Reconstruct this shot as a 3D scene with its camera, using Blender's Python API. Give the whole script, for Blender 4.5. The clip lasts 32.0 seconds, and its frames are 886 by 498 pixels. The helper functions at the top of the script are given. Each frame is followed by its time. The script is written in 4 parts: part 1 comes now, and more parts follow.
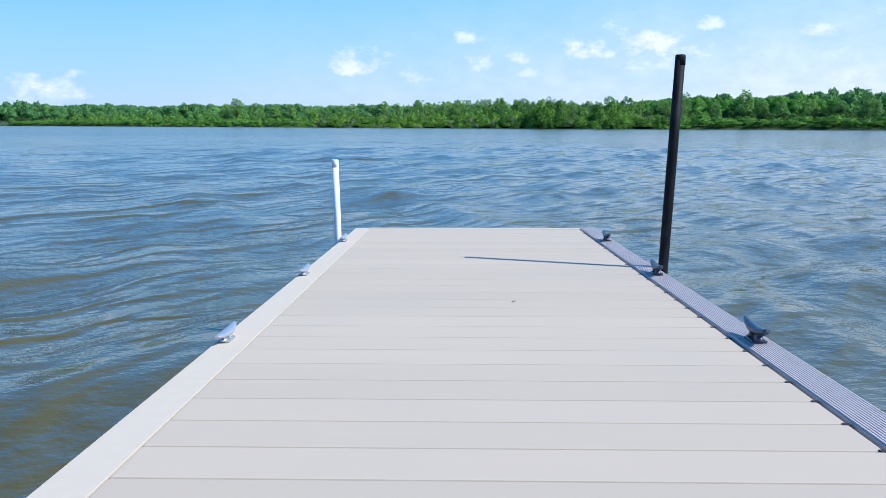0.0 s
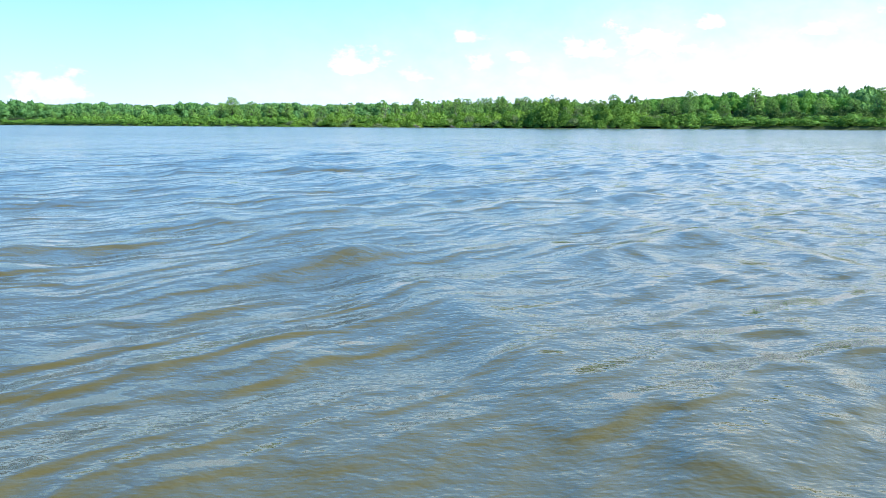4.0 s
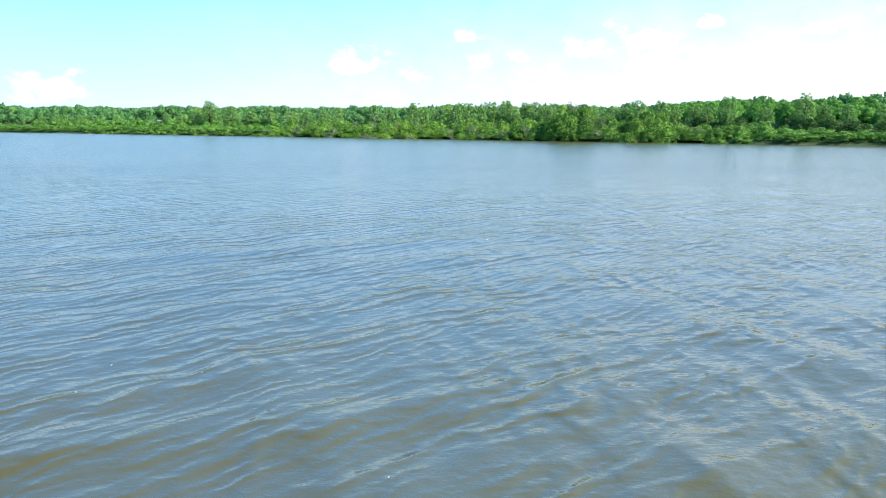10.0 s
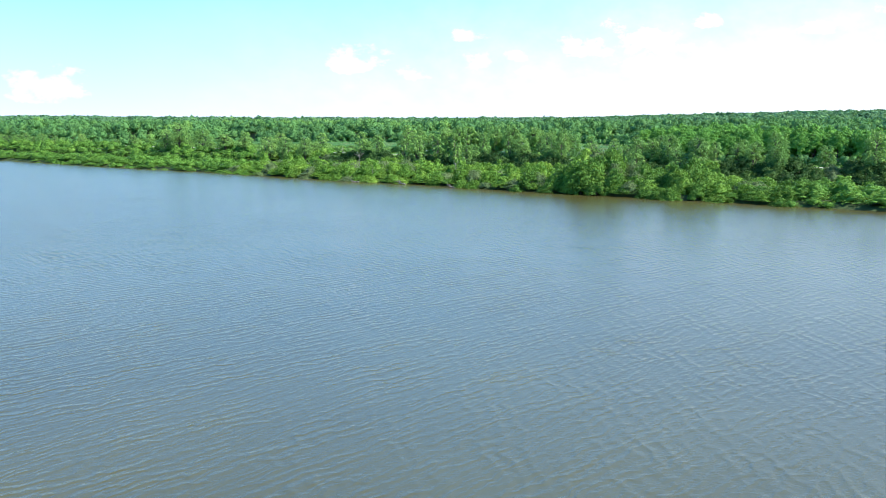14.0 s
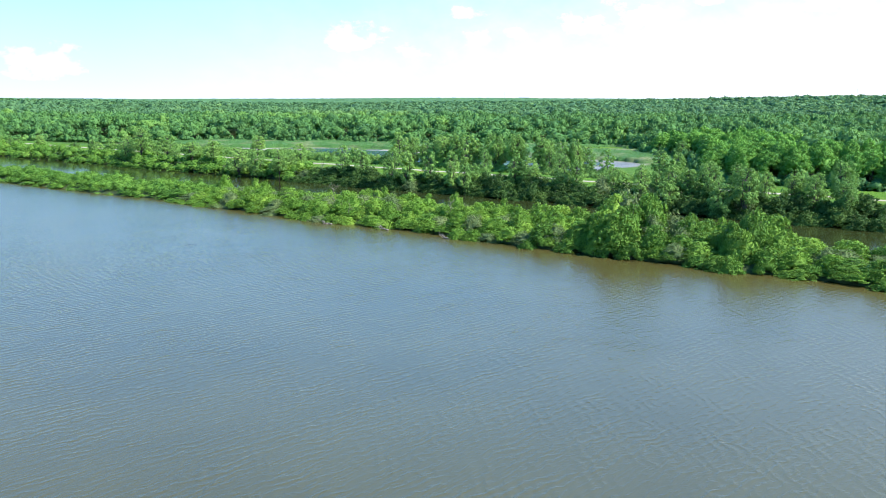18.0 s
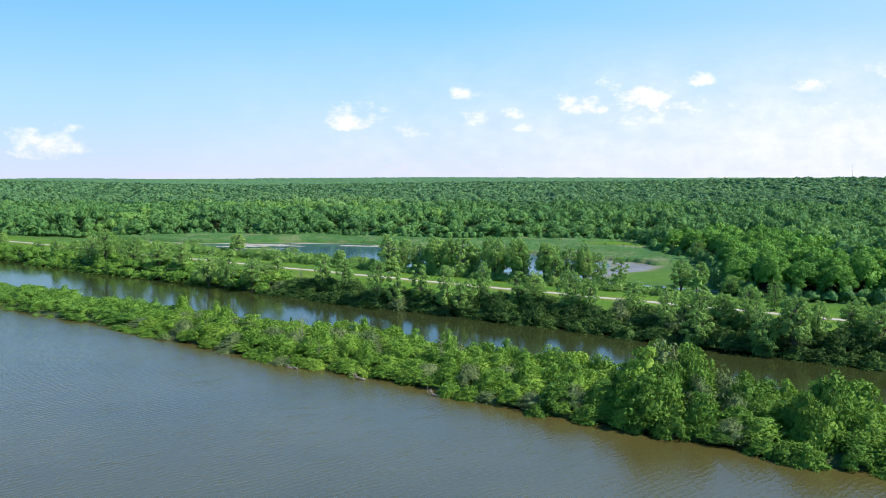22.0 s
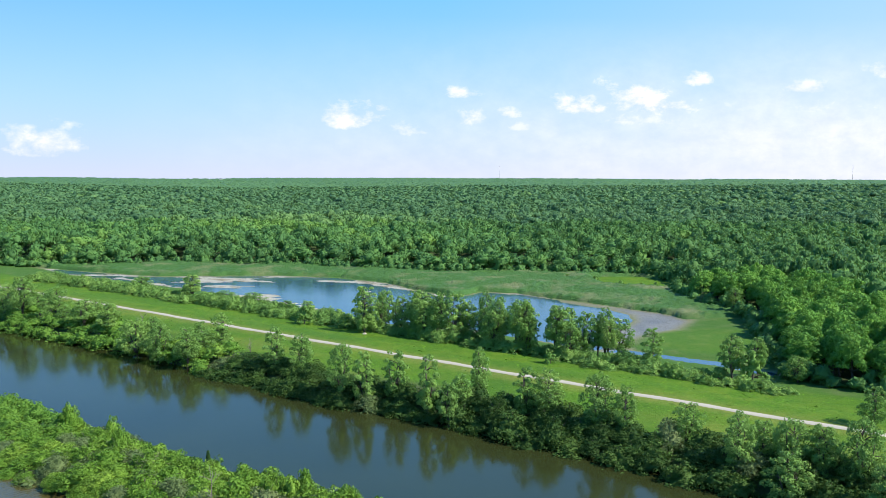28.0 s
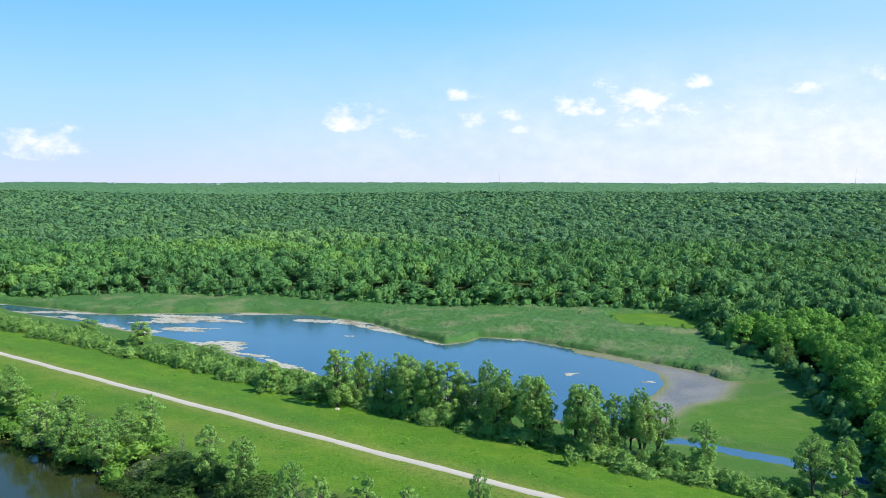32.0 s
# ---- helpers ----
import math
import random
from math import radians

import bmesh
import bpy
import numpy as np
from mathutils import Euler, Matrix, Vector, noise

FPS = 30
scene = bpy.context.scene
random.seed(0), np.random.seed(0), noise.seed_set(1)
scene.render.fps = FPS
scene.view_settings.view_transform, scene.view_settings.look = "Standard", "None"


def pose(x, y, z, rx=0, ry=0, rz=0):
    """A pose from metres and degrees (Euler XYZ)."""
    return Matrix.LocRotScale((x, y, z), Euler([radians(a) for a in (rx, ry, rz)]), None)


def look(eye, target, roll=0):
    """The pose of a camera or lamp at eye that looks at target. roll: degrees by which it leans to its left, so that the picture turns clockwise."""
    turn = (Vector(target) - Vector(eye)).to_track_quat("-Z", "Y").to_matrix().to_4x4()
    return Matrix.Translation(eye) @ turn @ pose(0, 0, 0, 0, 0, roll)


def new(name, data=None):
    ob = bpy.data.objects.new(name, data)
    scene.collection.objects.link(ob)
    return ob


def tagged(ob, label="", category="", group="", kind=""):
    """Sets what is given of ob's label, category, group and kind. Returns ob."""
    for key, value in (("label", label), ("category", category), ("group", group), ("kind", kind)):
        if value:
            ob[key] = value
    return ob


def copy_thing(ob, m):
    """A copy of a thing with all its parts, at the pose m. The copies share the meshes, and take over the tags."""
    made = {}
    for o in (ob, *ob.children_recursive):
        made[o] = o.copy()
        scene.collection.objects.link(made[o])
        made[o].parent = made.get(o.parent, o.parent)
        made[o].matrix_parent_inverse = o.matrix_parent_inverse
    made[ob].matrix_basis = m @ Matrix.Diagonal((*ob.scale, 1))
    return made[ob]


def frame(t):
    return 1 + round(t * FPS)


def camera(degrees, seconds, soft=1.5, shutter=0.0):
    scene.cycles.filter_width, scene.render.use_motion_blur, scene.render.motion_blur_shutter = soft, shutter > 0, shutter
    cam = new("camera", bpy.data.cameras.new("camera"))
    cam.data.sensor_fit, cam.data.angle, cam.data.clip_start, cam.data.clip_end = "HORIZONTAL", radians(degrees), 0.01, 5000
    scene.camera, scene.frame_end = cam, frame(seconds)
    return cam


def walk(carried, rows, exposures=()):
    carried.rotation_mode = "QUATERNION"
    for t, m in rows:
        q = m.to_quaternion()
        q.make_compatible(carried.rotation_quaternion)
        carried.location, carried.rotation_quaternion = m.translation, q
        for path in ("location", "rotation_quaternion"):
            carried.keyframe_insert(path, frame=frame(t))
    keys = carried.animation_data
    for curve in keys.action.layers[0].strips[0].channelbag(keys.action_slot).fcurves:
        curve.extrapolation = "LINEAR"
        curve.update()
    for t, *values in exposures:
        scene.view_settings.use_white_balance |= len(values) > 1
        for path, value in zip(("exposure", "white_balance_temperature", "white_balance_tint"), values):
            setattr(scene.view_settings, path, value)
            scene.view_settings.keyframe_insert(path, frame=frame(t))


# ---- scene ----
cam = camera(55.3, 32.0, 0.7)
PATH = [
    (0, -0.60, -90, 1.6, -8.51, 0.0, 0.2),
    (1, -0.59, -88.62, 1.6, -8.51, 0.0, 0.2),
    (2, -0.58, -86.78, 1.6, -8.51, 0.0, 0.2),
    (2.5, -0.57, -85.75, 1.61, -8.53, 0.0, 0.2),
    (3.5, -0.56, -83.3, 1.65, -8.57, 0.0, 0.2),
    (5.5, -0.53, -79.2, 1.75, -8.61, 0.0, 0.2),
    (6, -0.52, -77.6, 1.8, -8.62, 0.0, 0.2),
    (7, -0.49, -72.9, 1.9, -8.62, 0.0, 0.2),
    (8, -0.44, -65.6, 2.1, -8.61, 0.0, 0.2),
    (9, -0.38, -57, 2.75, -8.6, 0.0, 0.2),
    (10, -0.32, -48, 4.25, -8.6, 0.0, 0.18),
    (11, -0.26, -39.6, 6.25, -8.6, 0.0, 0.16),
    (12, -0.21, -30.8, 8.4, -8.59, 0.0, 0.14),
    (13, -0.14, -21.3, 10.5, -8.57, 0.0, 0.1),
    (13.5, -0.11, -16.3, 11.6, -8.5, 0.0, 0.08),
    (15.5, 0.00, 0.00, 16.15, -12.20, 0.0, 0.0),
    (16, 0.25, 4.75, 17.20, -13.90, 0.0, 0.1),
    (16.5, 0.48, 9.15, 18.10, -13.70, 0.0, -0.1),
    (17, 0.70, 13.55, 19.05, -13.30, 0.0, 0.0),
    (17.5, 0.91, 17.76, 20.12, -11.60, -0.1, 0.0),
    (18, 1.04, 22.24, 21.10, -10.10, -0.1, 0.0),
    (18.5, 1.30, 26.59, 22.10, -9.90, -0.1, 0.0),
    (19, 1.43, 29.66, 22.66, -9.60, -0.1, 0.0),
    (19.5, 1.56, 32.60, 23.35, -9.20, -0.1, -0.1),
    (20, 1.69, 35.67, 24.02, -8.90, -0.2, -0.1),
    (20.5, 1.82, 38.74, 24.68, -8.50, -0.1, -0.1),
    (21, 1.95, 41.84, 25.47, -7.70, -0.1, -0.1),
    (21.5, 2.08, 44.91, 26.14, -5.90, -0.1, -0.1),
    (22, 2.34, 48.11, 26.78, -4.90, 0.0, -0.1),
    (22.5, 2.47, 51.05, 27.47, -4.90, 0.0, -0.1),
    (23, 2.60, 54.12, 28.14, -4.90, 0.0, -0.1),
    (23.5, 2.73, 57.06, 28.83, -4.90, 0.0, -0.1),
    (24, 2.86, 60.26, 29.47, -4.90, 0.0, -0.1),
    (24.5, 3.12, 63.20, 30.17, -4.90, -0.1, -0.1),
    (25, 3.25, 66.40, 30.80, -5.00, -0.1, -0.1),
    (25.5, 3.38, 69.34, 31.50, -5.00, -0.1, -0.2),
    (27.5, 4.16, 85.66, 35.02, -5.00, -0.2, -0.2),
    (28, 4.42, 90.27, 36.02, -5.00, -0.2, -0.3),
    (28.5, 4.55, 94.75, 37.04, -5.00, -0.2, -0.3),
    (29, 4.81, 99.35, 38.04, -5.00, -0.2, -0.3),
    (29.5, 5.07, 103.96, 39.04, -5.00, -0.2, -0.3),
    (30, 5.20, 108.56, 40.04, -5.00, -0.2, -0.3),
    (30.5, 5.46, 113.04, 41.07, -4.90, -0.1, -0.4),
    (31, 5.72, 117.65, 42.07, -4.90, -0.1, -0.3),
    (31.5, 5.98, 122.21, 42.28, -4.90, -0.1, -0.4),
    (32, 6.24, 126.85, 42.21, -4.80, -0.1, -0.3),
]
walk(cam, [(t, pose(x, y, z, 90 + pitch, roll, yaw)) for t, x, y, z, pitch, roll, yaw in PATH],
     [(0, 0.28, 5600, 10), (2.2, 0.28, 5600, 10), (2.7, 0.71, 6200, 10), (6, 0.92, 6300, 10), (13.5, 0.90, 6250, 10), (15.5, 1.05, 6250, 10),
      (19, 0.93, 6450, 12), (21, 0.77, 6600, 13), (22, 0.42, 6600, 13), (28, 0.41, 6600, 12), (32, 0.40, 6500, 10.5)])

# ---- world and sun ----
SUN_AZ, SUN_EL = radians(112), radians(44)      # clockwise from +y
world = bpy.data.worlds.new("sky")
scene.world = world
world.use_nodes = True
wn, wl = world.node_tree.nodes, world.node_tree.links
wn.clear()


def wnode(kind, operation="", use_clamp=False, blend_type=""):
    n = wn.new(kind)
    if operation:
        n.operation, n.use_clamp = operation, use_clamp
    if blend_type:
        n.blend_type = blend_type
    return n


def wmath(op, a, b=None, clamp=False):
    n = wnode("ShaderNodeMath", operation=op, use_clamp=clamp)
    for i, v in enumerate((a, b)):
        if v is None:
            continue
        if isinstance(v, (int, float)):
            n.inputs[i].default_value = v
        else:
            wl.new(v, n.inputs[i])
    return n.outputs[0]


sky = wnode("ShaderNodeTexSky")
sky.sky_type, sky.sun_disc, sky.sun_elevation, sky.sun_rotation = "NISHITA", False, SUN_EL, SUN_AZ
sky.air_density, sky.dust_density, sky.ozone_density = 1.0, 0.3, 1.6
coord = wnode("ShaderNodeTexCoord")
split = wnode("ShaderNodeSeparateXYZ")
wl.new(coord.outputs["Generated"], split.inputs[0])
ahead = wmath("MAXIMUM", split.outputs[1], 0.05)
cu, cv = wmath("DIVIDE", split.outputs[0], ahead), wmath("DIVIDE", split.outputs[2], ahead)
flat = wnode("ShaderNodeCombineXYZ")
wl.new(cu, flat.inputs[0])
wl.new(wmath("MULTIPLY", cv, 1.5), flat.inputs[1])
billow = wnode("ShaderNodeTexNoise")
billow.inputs["Scale"].default_value, billow.inputs["Detail"].default_value, billow.inputs["Roughness"].default_value = 38, 7, 0.62
wl.new(flat.outputs[0], billow.inputs["Vector"])
puff = wmath("SUBTRACT", billow.outputs["Fac"], 0.5)
# fair-weather clouds: centre and half sizes as tangents of the bearing and of the height
CLOUDS = [(-0.465, 0.040, 0.032, 0.020, 0.9), (-0.101, 0.070, 0.027, 0.017, 1.0), (-0.068, 0.078, 0.007, 0.005, 0.7), (-0.040, 0.053, 0.024, 0.008, 0.7),
          (0.026, 0.097, 0.017, 0.008, 0.9), (0.038, 0.068, 0.020, 0.012, 0.8), (0.082, 0.073, 0.013, 0.007, 0.8), (0.094, 0.058, 0.016, 0.007, 0.7),
          (0.176, 0.083, 0.042, 0.013, 1.0), (0.238, 0.090, 0.044, 0.023, 1.1), (0.205, 0.080, 0.05, 0.008, 0.7), (0.240, 0.068, 0.045, 0.010, 0.7), (0.302, 0.114, 0.016, 0.010, 0.9),
          (0.435, 0.103, 0.032, 0.008, 0.8), (0.36, 0.082, 0.05, 0.010, 0.5), (0.46, 0.085, 0.06, 0.014, 0.6), (0.52, 0.125, 0.02, 0.01, 0.7)]
lump = wnode("ShaderNodeTexNoise")
lump.inputs["Scale"].default_value, lump.inputs["Detail"].default_value = 20, 3
wl.new(flat.outputs[0], lump.inputs["Vector"])
edge = wmath("ADD", wmath("MULTIPLY", puff, 3.6), wmath("MULTIPLY", wmath("SUBTRACT", lump.outputs["Fac"], 0.5), 1.7))
total = None
for u, v, ru, rv, dense in CLOUDS:
    du, dv = wmath("DIVIDE", wmath("SUBTRACT", cu, u), ru * 1.7), wmath("DIVIDE", wmath("SUBTRACT", cv, v - rv * 0.35), rv * 1.65)
    dv = wmath("MAXIMUM", dv, wmath("MULTIPLY", dv, -2.3))      # flat bases, heaped tops
    far = wmath("ADD", wmath("MULTIPLY", du, du), wmath("MULTIPLY", dv, dv))
    body = wmath("ADD", wmath("SUBTRACT", 0.85, wmath("MULTIPLY", far, 1.0)), edge)
    body = wmath("MULTIPLY", wmath("MULTIPLY", body, 0.85, True), dense * 0.85)
    total = body if total is None else wmath("MAXIMUM", total, body)
# a thin veil low over the horizon, thicker on the sunny side
veil_noise = wnode("ShaderNodeTexNoise")
veil_noise.inputs["Scale"].default_value, veil_noise.inputs["Detail"].default_value = 9, 5
wl.new(flat.outputs[0], veil_noise.inputs["Vector"])
low = wmath("SUBTRACT", 1.0, wmath("MULTIPLY", wmath("ABSOLUTE", wmath("SUBTRACT", cv, 0.04)), 7.0), True)
side = wmath("ADD", wmath("MULTIPLY", cu, 1.1), 0.42, True)
veil = wmath("MULTIPLY", wmath("MULTIPLY", low, side), wmath("MULTIPLY", veil_noise.outputs["Fac"], 1.25))
total = wmath("MAXIMUM", wmath("MULTIPLY", total, 1.0, True), veil)
fore = wmath("MULTIPLY", split.outputs[1], 6.0, True)
total = wmath("MULTIPLY", total, fore, True)
cool = wnode("ShaderNodeMixRGB", blend_type="MULTIPLY")
cool.inputs[0].default_value, cool.inputs[2].default_value = 1.0, (0.80, 1.22, 1.60, 1)
wl.new(sky.outputs[0], cool.inputs[1])
even = wnode("ShaderNodeMixRGB")
even.inputs[0].default_value = 0.75
tint = wnode("ShaderNodeMixRGB")
tint.inputs[1].default_value, tint.inputs[2].default_value = (2.0, 6.3, 8.5, 1), (0.75, 5.4, 12.2, 1)
away = wmath("MULTIPLY", wmath("MULTIPLY", split.outputs[0], -0.5, True), wmath("MULTIPLY", wmath("SUBTRACT", split.outputs[2], 0.08), 5.0, True))
wl.new(wmath("ADD", wmath("MULTIPLY", wmath("SUBTRACT", split.outputs[2], 0.10), 6.0, True), away, True), tint.inputs[0])
wl.new(tint.outputs[0], even.inputs[2])
wl.new(cool.outputs[0], even.inputs[1])
deep = wnode("ShaderNodeMixRGB", blend_type="MULTIPLY")
deep.inputs[2].default_value = (0.16, 0.22, 0.32, 1)
wl.new(wmath("ADD", wmath("MULTIPLY", wmath("SUBTRACT", split.outputs[2], 0.50), 2.4, True), away, True), deep.inputs[0])
wl.new(even.outputs[0], deep.inputs[1])
haze = wnode("ShaderNodeMixRGB")
rise = wmath("MULTIPLY", wmath("MAXIMUM", split.outputs[2], 0.0), -10.0)
wl.new(wmath("MULTIPLY", wmath("POWER", 2.718, rise), 0.92), haze.inputs[0])
wl.new(deep.outputs[0], haze.inputs[1])
haze.inputs[2].default_value = (6.5, 7.1, 9.5, 1)
# the whole sky is paler towards the sun
sunny = wmath("MULTIPLY", wmath("ADD", wmath("MULTIPLY", split.outputs[0], 0.75), 0.0, True), wmath("SUBTRACT", 1.0, wmath("MULTIPLY", split.outputs[2], 1.6), True))
pale = wnode("ShaderNodeMixRGB")
wl.new(wmath("MULTIPLY", sunny, 1.0, True), pale.inputs[0])
wl.new(haze.outputs[0], pale.inputs[1])
pale.inputs[2].default_value = (8.0, 8.7, 9.8, 1)
haze = pale
blend = wnode("ShaderNodeMixRGB")
wl.new(total, blend.inputs[0])
wl.new(haze.outputs[0], blend.inputs[1])
shade = wnode("ShaderNodeMixRGB")
wl.new(wmath("ADD", wmath("MULTIPLY", puff, 3.0), 0.55, True), shade.inputs[0])
shade.inputs[1].default_value, shade.inputs[2].default_value = (8.2, 8.5, 9.2, 1), (10.4, 10.3, 10.2, 1)
wl.new(shade.outputs[0], blend.inputs[2])
back = wnode("ShaderNodeBackground")
back.inputs["Strength"].default_value = 0.085
wl.new(blend.outputs[0], back.inputs["Color"])
wl.new(back.outputs[0], wnode("ShaderNodeOutputWorld").inputs[0])

sun_lamp = bpy.data.lights.new("sun", "SUN")
sun_lamp.energy, sun_lamp.angle, sun_lamp.color = 5.0, radians(0.53), (1.0, 0.945, 0.84)
sun = new("sun", sun_lamp)
sun.matrix_world = look((0, 0, 0), (-math.sin(SUN_AZ) * math.cos(SUN_EL), -math.cos(SUN_AZ) * math.cos(SUN_EL), -math.sin(SUN_EL)))


# ---- materials ----
class Mat:
    """A small helper round one node material."""

    def __init__(self, name):
        self.m = bpy.data.materials.new(name)
        self.m.use_nodes = True
        self.n, self.l = self.m.node_tree.nodes, self.m.node_tree.links
        self.b = self.n["Principled BSDF"]
        self.out = self.n["Material Output"]

    def put(self, value, socket):
        if isinstance(value, bpy.types.NodeSocket):
            self.l.new(value, socket)
        else:
            socket.default_value = (*value, 1) if isinstance(value, tuple) and len(value) == 3 and socket.type == "RGBA" else value

    def node(self, kind, ins=(), operation="", use_clamp=None, blend_type="", attribute_name=""):
        n = self.n.new(kind)
        if operation:
            n.operation = operation
        if use_clamp is not None:
            n.use_clamp = use_clamp
        if blend_type:
            n.blend_type = blend_type
        if attribute_name:
            n.attribute_name = attribute_name
        for k, v in dict(ins).items():
            self.put(v, n.inputs[k])
        return n

    def noise(self, scale, detail=4, rough=0.55, vec=None, stretch=None):
        pos = vec or self.node("ShaderNodeNewGeometry").outputs["Position"]
        if stretch:
            pos = self.node("ShaderNodeVectorMath", {0: pos, 1: stretch}, operation="MULTIPLY").outputs[0]
        return self.node("ShaderNodeTexNoise", {"Vector": pos, "Scale": scale, "Detail": detail, "Roughness": rough}).outputs["Fac"]

    def math(self, op, a, b=0.0, clamp=False):
        return self.node("ShaderNodeMath", {0: a, 1: b}, operation=op, use_clamp=clamp).outputs[0]

    def ramp(self, fac, lo, hi):
        return self.node("ShaderNodeMapRange", {0: fac, 1: lo, 2: hi, 3: 0.0, 4: 1.0}).outputs[0]

    def mix(self, fac, a, b, mode="MIX"):
        return self.node("ShaderNodeMixRGB", {0: fac, 1: a, 2: b}, blend_type=mode).outputs[0]

    def bump(self, height, strength=0.5, dist=0.1, onto=None):
        n = self.node("ShaderNodeBump", {"Height": height, "Strength": strength, "Distance": dist})
        if onto is not None:
            self.l.new(onto, n.inputs["Normal"])
        return n.outputs[0]

    def done(self, colour, rough=0.8, metal=0.0, normal=None, spec=None):
        self.put(colour, self.b.inputs["Base Color"])
        self.put(rough, self.b.inputs["Roughness"])
        self.put(metal, self.b.inputs["Metallic"])
        if normal is not None:
            self.put(normal, self.b.inputs["Normal"])
        if spec is not None:
            self.put(spec, self.b.inputs["Specular IOR Level"])
        return self.m


def leaf_material(name, dark, light, yellow, per_object=True):
    k = Mat(name)
    leaf = k.node("ShaderNodeNewGeometry").outputs["Random Per Island"]
    whole = k.node("ShaderNodeObjectInfo").outputs["Random"] if per_object else k.node("ShaderNodeAttribute", attribute_name="tone").outputs["Fac"]
    col = k.mix(whole, dark, light)
    col = k.mix(k.math("MULTIPLY", k.ramp(whole, 0.72, 1.0), 0.7), col, yellow)
    col = k.mix(k.math("MULTIPLY", leaf, 0.3), col, k.mix(0.5, light, yellow))
    tuft = k.noise(1.1, 6, 0.72)
    col = k.mix(k.math("MULTIPLY", k.ramp(tuft, 0.35, 0.7), 0.35), col, k.mix(0.6, light, yellow))
    patch = k.noise(0.22, 2)
    col = k.mix(k.math("MULTIPLY", k.ramp(patch, 0.45, 0.75), 0.35), col, yellow)
    k.done(col, 0.6, normal=k.bump(tuft, 0.35, 0.6), spec=0.14)
    thin = k.node("ShaderNodeBsdfTranslucent", {"Color": k.mix(0.6, col, yellow)})
    both = k.node("ShaderNodeMixShader", {0: 0.25})
    k.l.new(k.b.outputs[0], both.inputs[1])
    k.l.new(thin.outputs[0], both.inputs[2])
    k.l.new(both.outputs[0], k.out.inputs["Surface"])
    return k.m


LEAF_TREE = leaf_material("tree_leaves", (0.095, 0.231, 0.055), (0.198, 0.378, 0.088), (0.299, 0.458, 0.114))
LEAF_WOOD = leaf_material("wood_edge_leaves", (0.076, 0.220, 0.037), (0.141, 0.343, 0.058), (0.211, 0.409, 0.070))
# the shade along the canal hem is put into this darker green
LEAF_BUSH_SHADED = leaf_material("shaded_bush_leaves", (0.019, 0.057, 0.015), (0.049, 0.121, 0.027), (0.105, 0.191, 0.040))
LEAF_SHRUB = leaf_material("shrub_leaves", (0.070, 0.189, 0.023), (0.151, 0.317, 0.040), (0.264, 0.409, 0.062))
LEAF_VINE = leaf_material("vine_leaves", (0.044, 0.130, 0.020), (0.100, 0.235, 0.034), (0.190, 0.330, 0.050))
LEAF_SCRUB = leaf_material("scrub_leaves", (0.063, 0.176, 0.026), (0.134, 0.299, 0.042), (0.231, 0.387, 0.062), False)
LEAF_GREY = leaf_material("willow_leaves", (0.101, 0.172, 0.058), (0.163, 0.238, 0.090), (0.216, 0.277, 0.107))
# both forest greens carry added blue that paints in the haze of distance
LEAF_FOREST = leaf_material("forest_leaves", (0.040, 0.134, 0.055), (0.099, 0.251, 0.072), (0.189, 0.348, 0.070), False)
LEAF_HAZED = leaf_material("hazed_forest_leaves", (0.052, 0.142, 0.076), (0.096, 0.222, 0.092), (0.175, 0.315, 0.088), False)
LEAF_CEDAR = leaf_material("cedar_leaves", (0.035, 0.100, 0.028), (0.060, 0.135, 0.038), (0.080, 0.160, 0.042))

k = Mat("bark")
g = k.noise(3.0, 5, stretch=(1, 1, 0.25))
BARK = k.done(k.mix(g, (0.045, 0.038, 0.030), (0.12, 0.105, 0.085)), 0.9, normal=k.bump(g, 0.6, 0.05))
k = Mat("dead_wood")
g = k.noise(4.0, 5, stretch=(1, 1, 0.2))
DEADWOOD = k.done(k.mix(g, (0.15, 0.13, 0.11), (0.33, 0.30, 0.26)), 0.9, normal=k.bump(g, 0.5, 0.03))

# ground: meadow, woodland floor, reed bed and mud by the masks that the plan gives
k = Mat("ground_cover")
cover_at = k.node("ShaderNodeAttribute", attribute_name="cover")
masks = k.node("ShaderNodeSeparateColor", {0: cover_at.outputs["Color"]}).outputs
fine, mid, wide = k.noise(1.6, 6, 0.7), k.noise(0.22, 5), k.noise(0.035, 4)
grass = k.mix(k.ramp(fine, 0.3, 0.75), (0.066, 0.172, 0.010), (0.128, 0.285, 0.018))
grass = k.mix(k.math("MULTIPLY", k.ramp(mid, 0.45, 0.7), 0.75), grass, (0.172, 0.275, 0.024))
grass = k.mix(k.math("MULTIPLY", k.ramp(wide, 0.45, 0.65), 0.6), grass, (0.066, 0.180, 0.018))
grass = k.mix(k.math("MULTIPLY", cover_at.outputs["Alpha"], k.ramp(fine, 0.25, 0.6)), grass, (0.250, 0.270, 0.060))
floor_c = k.mix(fine, (0.050, 0.080, 0.028), (0.105, 0.150, 0.050))
sedge = k.mix(fine, (0.044, 0.130, 0.020), (0.100, 0.225, 0.034))
sedge = k.mix(k.math("MULTIPLY", k.ramp(mid, 0.5, 0.75), 0.6), sedge, (0.190, 0.220, 0.090))
mud = k.mix(mid, (0.200, 0.190, 0.168), (0.335, 0.320, 0.285))
mud = k.mix(k.math("MULTIPLY", k.ramp(fine, 0.5, 0.8), 0.35), mud, (0.42, 0.40, 0.34))
